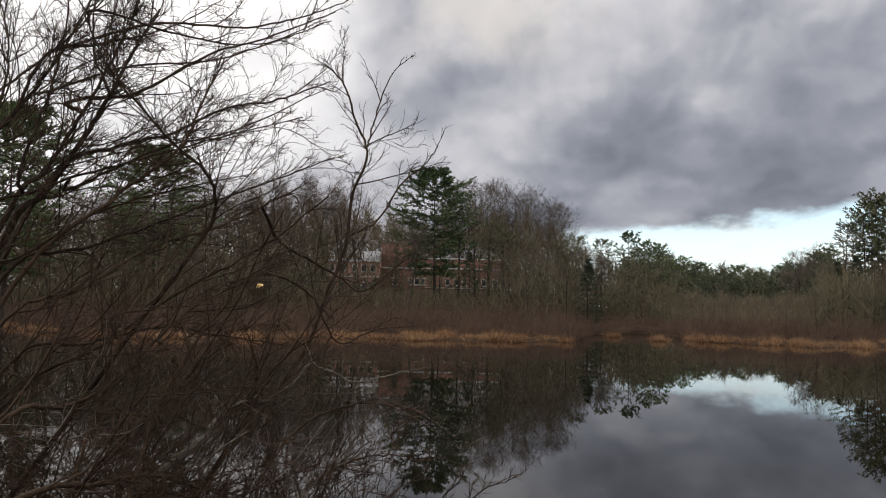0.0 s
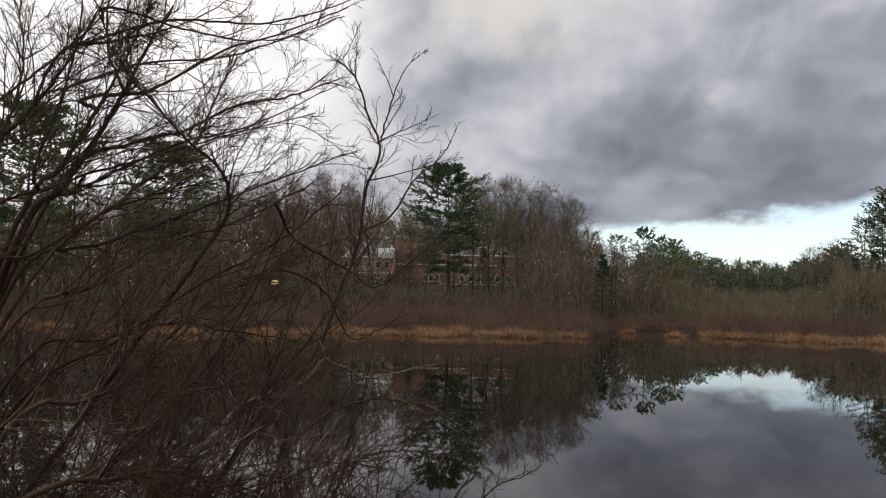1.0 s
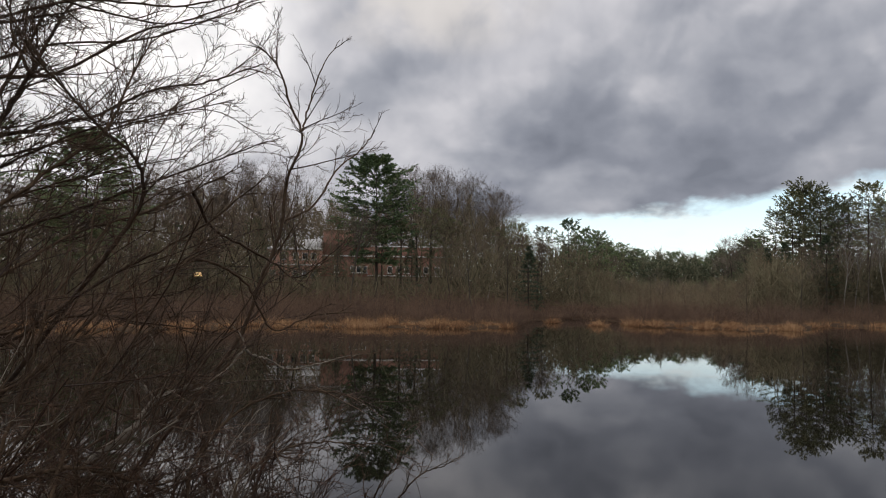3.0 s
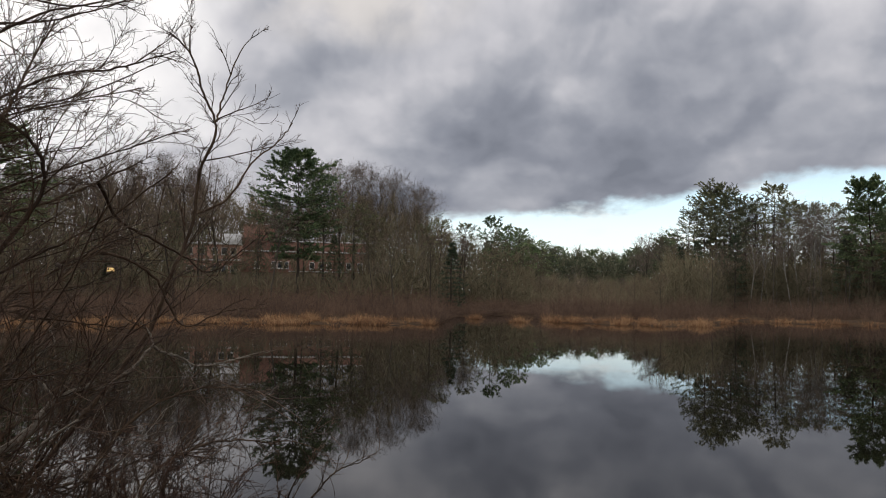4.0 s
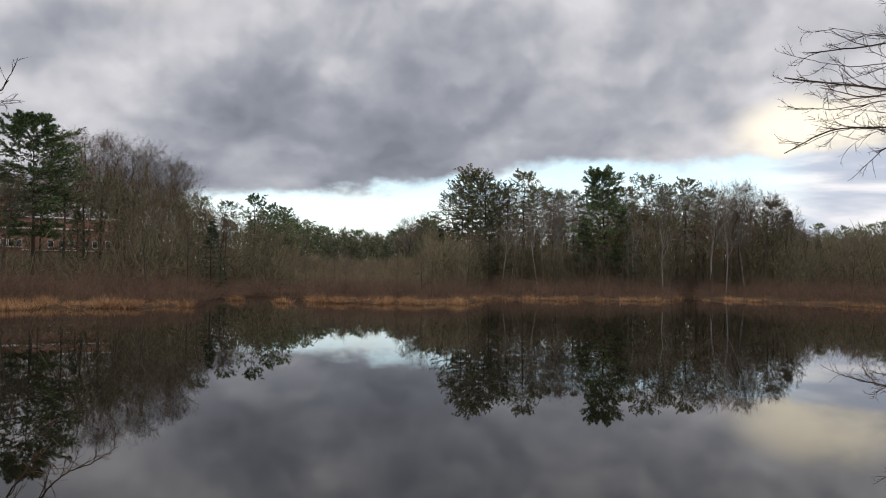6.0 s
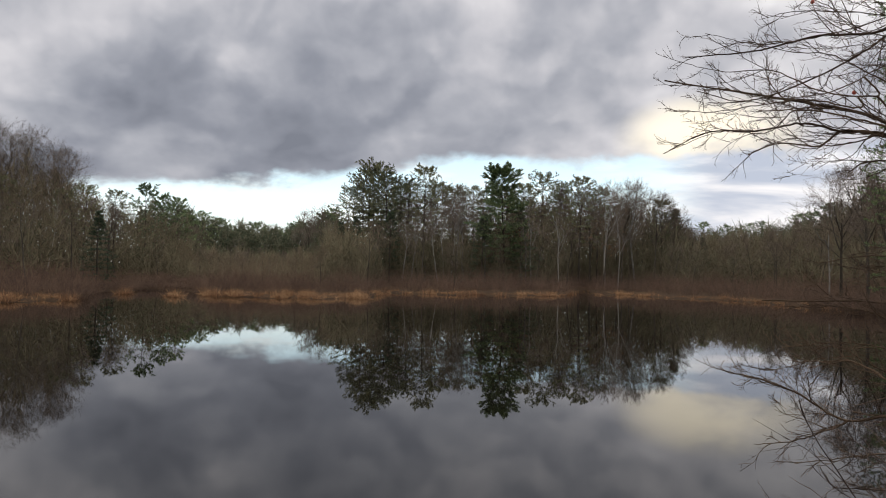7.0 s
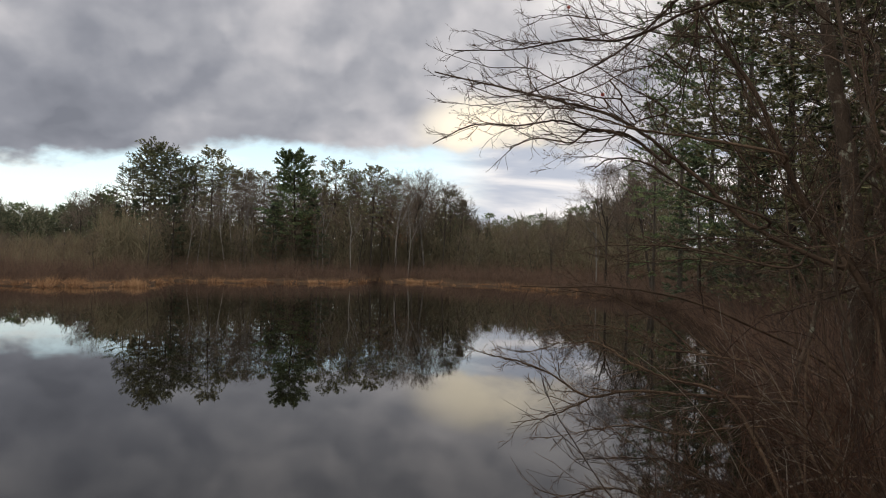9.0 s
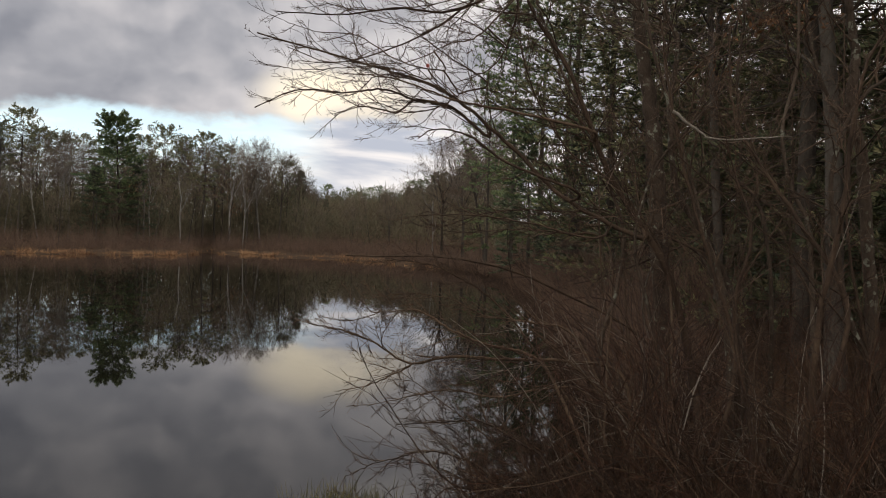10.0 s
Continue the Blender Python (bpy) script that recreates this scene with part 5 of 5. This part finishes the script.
near_shrub("overhanging_tree", "leafless tree with long branches reaching over the pond", right_limbs, (5.35, 0.9, 0.3), 22, M_STEM, M_SPRIG, 1.0, 0.08, 0.30, (-0.35, 0.2, 0.2), 0.9)

THICK = "dense red-brown leafless thicket on the bank"
LEFT_BANK = ((-2.7, 4.6, 24, 2.3, 0.75, 0.15, 0.5), (-3.4, 4.8, 26, 2.9, 0.8, 0.1, 0.5), (-2.0, 4.6, 28, 1.6, 0.7, 0.2, 0.55), (-1.3, 4.8, 36, 1.7, 0.5, 0.2, 0.6), (-0.75, 5.0, 36, 1.5, 0.1, 0.2, 0.45),
             (-1.6, 4.5, 30, 1.7, 0.6, 0.15, 0.55), (-0.85, 4.7, 38, 1.5, 0.2, 0.1, 0.45), (-2.6, 5.2, 18, 2.7, 0.3, 0.1, 0.35), (-3.6, 5.6, 20, 3.3, 0.5, 0.0, 0.5), (-3.0, 5.4, 22, 1.8, 0.6, 0.1, 0.6),
             (-1.7, 5.2, 30, 1.3, 0.5, 0.0, 0.6), (-0.5, 5.0, 36, 1.3, 0.0, 0.1, 0.4), (-1.2, 4.5, 32, 1.6, 0.4, 0.1, 0.6))
RIGHT_BANK = ((6.9, 2.2, 28, 1.4, -0.4, 0.2, 0.5), (6.0, 1.2, 44, 1.9, -0.35, 0.2, 0.7), (5.7, 0.5, 44, 2.2, -0.25, 0.05, 0.7), (5.5, -0.3, 44, 2.3, -0.15, 0.0, 0.65), (6.2, 1.9, 30, 1.2, -0.4, 0.3, 0.5),
              (5.6, 2.2, 34, 0.95, -0.2, 0.35, 0.55), (5.3, 1.5, 32, 1.1, -0.1, 0.2, 0.5), (5.4, 0.2, 36, 1.3, -0.1, 0.1, 0.8), (5.5, 0.9, 34, 1.2, -0.2, 0.1, 0.8),
              (8.2, 1.8, 30, 2.2, -0.2, 0.1, 0.5), (7.6, 0.6, 38, 2.5, -0.1, 0.0, 0.6), (7.4, -0.8, 38, 2.5, 0.0, 0.0, 0.55), (10.2, 1.4, 30, 2.8, 0.0, 0.0, 0.4), (6.4, 0.1, 34, 2.5, -0.1, 0.1, 0.6))
for k, (x, y, n, h, tx, ty, sp) in enumerate(LEFT_BANK + RIGHT_BANK):
    fan_shrub(THICK, (x, y, 0.12), 300 + k, n, h, (tx, ty), sp, M_REDTWIG, 0.007 if x < 0 else 0.0055)

# taller slim stems in the thicket
for k, (x, y, n, h, tx, ty) in enumerate(((7.9, -0.7, 7, 5.2, -0.1, 0.0), (8.8, 1.1, 7, 4.6, -0.1, 0.0))):
    fan_shrub("tall slim leafless saplings in the thicket", (x, y, 0.2), 340 + k, n, h, (tx, ty), 0.28, M_SPRIG, 0.013)

# trees behind the thicket
NG = "trees behind the near thicket"
for a, d, h in ((64.9, 50, 12.8), (66.7, 46, 16.0), (68.8, 44, 19.0), (70.6, 40, 18.0)):
    stand(AIRY, a, d, h, "tall airy pine beside the pond", group=NG, wide=0.8)
for a, d, h in ((61.6, 61, 9.6), (63.2, 58, 9.6), (64.8, 55, 8.6)):
    stand(OAKS, a, d, h, "bare wide-branched tree leaning over the shore", group=NG, wide=1.2)
for a, d, h in ((71.2, 36, 17), (74.0, 28, 15), (76.5, 25, 14), (80.5, 22, 14), (84.5, 24, 14), (88.5, 20, 13), (93, 21, 14), (86.5, 16, 15), (98, 15, 15)):
    stand(AIRY if a < 73 else DENSE, a, d, h, "dark green pine close behind the thicket", group=NG, wide=1.1)
for a, d, h in ((68.0, 42, 8), (71.6, 33, 7), (76.5, 26, 6.5), (81.0, 23, 6.5), (86.5, 21, 7), (92.0, 20, 8), (78.5, 38, 10), (84.5, 33, 10), (97, 20, 10)):
    stand(SPRUCE, a, d, h, "dark evergreen with low branches behind the thicket", group=NG, wide=1.25)
for a, d, h in ((88.7, 13.5, 14), (82.0, 15, 12)):
    src = OAKS[1] if a == 88.7 else TALL[1]
    tip = max(src.children[0].data.vertices, key=lambda v: v.co.z).co
    # each leans slightly towards the open water
    turn = math.degrees(math.atan2(math.sin(radians(a)), -math.cos(radians(a))) - math.atan2(tip.y, tip.x))
    stand(src, a, d, h, "bare lichen-spotted tree standing in the thicket", turn, group=NG)

# the wood carried on behind the camera: unseen pines added to darken the bank
for a, d, h in ((107, 14, 16), (123, 12, 16), (140, 10, 15), (178, 10, 16), (-130, 10, 15), (-84, 16, 14)):
    stand(DENSE if 100 < a < 130 else SPRUCE, a, d, h, "dark green pine added round the camera to shade the bank", group="trees along the path", wide=1.1)

# a small sprig in the shallows
near_shrub("sprig", "small leafless sprig standing in the shallows", [
    (0.010, False, ((-0.03, 6.0, -0.1), (-0.02, 6.0, 0.5), (0.01, 6.0, 0.80), (0.16, 6.0, 0.98), (0.22, 6.0, 1.10)), False),
    (0.0085, False, ((-0.02, 6.0, 0.5), (0.18, 6.02, 0.74), (0.35, 6.0, 0.92), (0.52, 6.0, 0.98), (0.68, 5.97, 1.08)), False),
    (0.007, False, ((-0.02, 6.0, 0.4), (-0.08, 6.0, 0.7), (-0.10, 6.0, 0.95)), False)], (0, 6, 0), 23, M_STEM, M_SPRIG, 1.6, 0.06, 0.16)


def berry(x, y, z, r):
    """A red fruit on a short stalk that hangs from a twig."""
    g = Geo()
    n, m = 10, 7
    th, ph = np.arange(n) * 2 * np.pi / n, np.linspace(0, np.pi, m)
    rr = r * (np.sin(ph) ** 0.9 + 0.02)
    pts = np.stack([np.zeros(m) + x, np.zeros(m) + y, z + r * 1.05 * np.cos(ph)], 1)
    g.tubes(pts[None], rr[None], n)
    b = tagged(part("berry", g, M_BERRY, smooth=True), "small round red fruit hanging from a bare twig", "fruit", "red fruits on the branch")
    s = Geo()
    s.tubes(np.array([[[x, y, z + r], [x + 0.005, y, z + r + 0.03], [x + 0.015, y + 0.01, z + r + 0.07]]]), np.full((1, 3), 0.0018), 4)
    part("stalk", s, M_SPRIG, b)


for q in ((6.42, 3.35, 3.75, 0.017), (6.27, 3.61, 4.51, 0.015)):
    berry(*q)


def dead_snag(a, d):
    """A pale broken dead tree with a few bent arms."""
    x, y, z = place(a, d)
    root = tagged(new("dead_snag"), "pale barkless dead tree with a bent broken top", "tree")
    root.location = (x, y, z)
    for pts, r in ((((0, 0, -0.2), (0.05, 0, 1.8), (-0.1, 0, 3.6), (-0.1, 0, 5.0)), 0.07), (((-0.1, 0, 3.9), (-0.5, 0, 4.5), (-0.9, 0.1, 4.6), (-1.6, 0.1, 5.2)), 0.05), (((0, 0, 2.2), (0.4, 0, 2.8), (0.5, 0, 3.6)), 0.03)):
        g = Geo()
        l = smooth_line(pts, 10)
        g.tubes(l[None], (r * np.linspace(1, 0.35, 10))[None], 6)
        part("limb", g, M_BIRCH, root, smooth=True)


dead_snag(60.9, 62)


def leaf_cluster(label, place_, n, size, spread, seed):
    """Dry leaves that still hang together on a twig."""
    rng = np.random.default_rng(seed)
    g = Geo()
    c = np.array(place_) + rng.normal(0, 1, (n, 3)) * spread
    u = unit(rng.normal(0, 1, (n, 3)))
    v = unit(np.cross(u, rng.normal(0, 1, (n, 3))))
    k = np.cross(u, v)
    s = size * rng.uniform(0.6, 1.2, n)[:, None]
    V = np.stack([c - u * s, c + v * s * 0.45 + k * s * 0.12, c + u * s, c - v * s * 0.45 + k * s * 0.12], 1)
    o = np.arange(n)[:, None, None] * 4
    g.put(V, f3=o + np.array([[0, 1, 2], [0, 2, 3]]))
    tagged(part("dry_leaves", g, M_LITTER), label, "leaves", kind="stuff")


for k, (a, el_, d, n, s, sp) in enumerate(((84.5, 14.0, 9.0, 130, 0.045, (0.20, 0.28, 0.07)), (81.0, 11.6, 12.5, 26, 0.05, (0.15, 0.2, 0.1)), (40.1, 2.6, 88, 160, 0.10, (1.0, 1.0, 0.6)), (45.4, 3.0, 91, 220, 0.10, (1.3, 1.3, 0.9)), (46.6, 1.6, 89, 160, 0.10, (1.2, 1.2, 0.6)))):
    x, y, _ = place(a, d)
    leaf_cluster("rust-brown dry oak leaves still on the twigs", (x, y, 2.3 + d * math.tan(radians(el_))), n, s, sp, 400 + k)


def grass_tuft(x, y, n, h, spread, seed):
    rng = np.random.default_rng(seed)
    g = Geo()
    p = np.array([x, y, -0.05]) + rng.normal(0, 1, (n, 3)) * [spread, spread, 0]
    dr = unit(rng.normal(0, 0.35, (n, 3)) + [0, 0, 1])
    g.spikes(p, dr * (h * rng.uniform(0.5, 1.2, n))[:, None], 0.004)
    tagged(part("grass_tuft", g, M_MOSS), "small olive green grass tuft at the bank's edge", "grass", kind="stuff")


grass_tuft(5.9, 3.75, 500, 0.22, 0.22, 501)
grass_tuft(5.5, 3.3, 300, 0.18, 0.25, 502)


def shed():
    """A small weathered shed, made up to carry a glowing pane."""
    x, y, z = place(-13.2, 104)
    b = tagged(new("shed"), "made-up weathered shed with a glowing pane among the trees", "shed")
    z = 3.0
    solid("wall", M_PALE, b, (x - 2.2, x + 2.2, y, y + 4, z - 1.0, z + 2.3))
    r = Geo()
    r.put([(x - 2.5, y - 0.3, z + 2.3), (x + 2.5, y - 0.3, z + 2.3), (x, y - 0.3, z + 3.6), (x - 2.5, y + 4.3, z + 2.3), (x + 2.5, y + 4.3, z + 2.3), (x, y + 4.3, z + 3.6)], f3=[(0, 1, 2), (3, 5, 4)], f4=[(0, 2, 5, 3), (1, 4, 5, 2), (0, 3, 4, 1)])
    part("roof", r, M_BARK, b)
    # Added glow: stands for a bright yellow spot of unknown source.
    m = bpy.data.materials.new("yellow_spot_glow")
    m.use_nodes = True
    p = m.node_tree.nodes["Principled BSDF"]
    p.inputs["Emission Color"].default_value = (1.0, 0.62, 0.22, 1)
    p.inputs["Emission Strength"].default_value = 1.1
    wdw = solid("window", M_PALE, b, (x - 0.7, x + 0.7, y - 0.06, y - 0.002, z + 0.75, z + 0.85), (x - 0.7, x + 0.7, y - 0.06, y - 0.002, z + 1.75, z + 1.85))
    solid("pane", m, wdw, (x - 0.45, x + 0.45, y - 0.05, y - 0.01, z + 1.0, z + 1.5), label="glowing pane standing for a bright yellow spot")


shed()

for ob in (*FULL, SPIRE, *AIRY, *DENSE, *FAR_PINES, *THIN, *SPRUCE, *OAKS, GREY_OAK, *TALL, *BIRCH):
    for o in (*ob.children_recursive, ob):
        bpy.data.objects.remove(o)
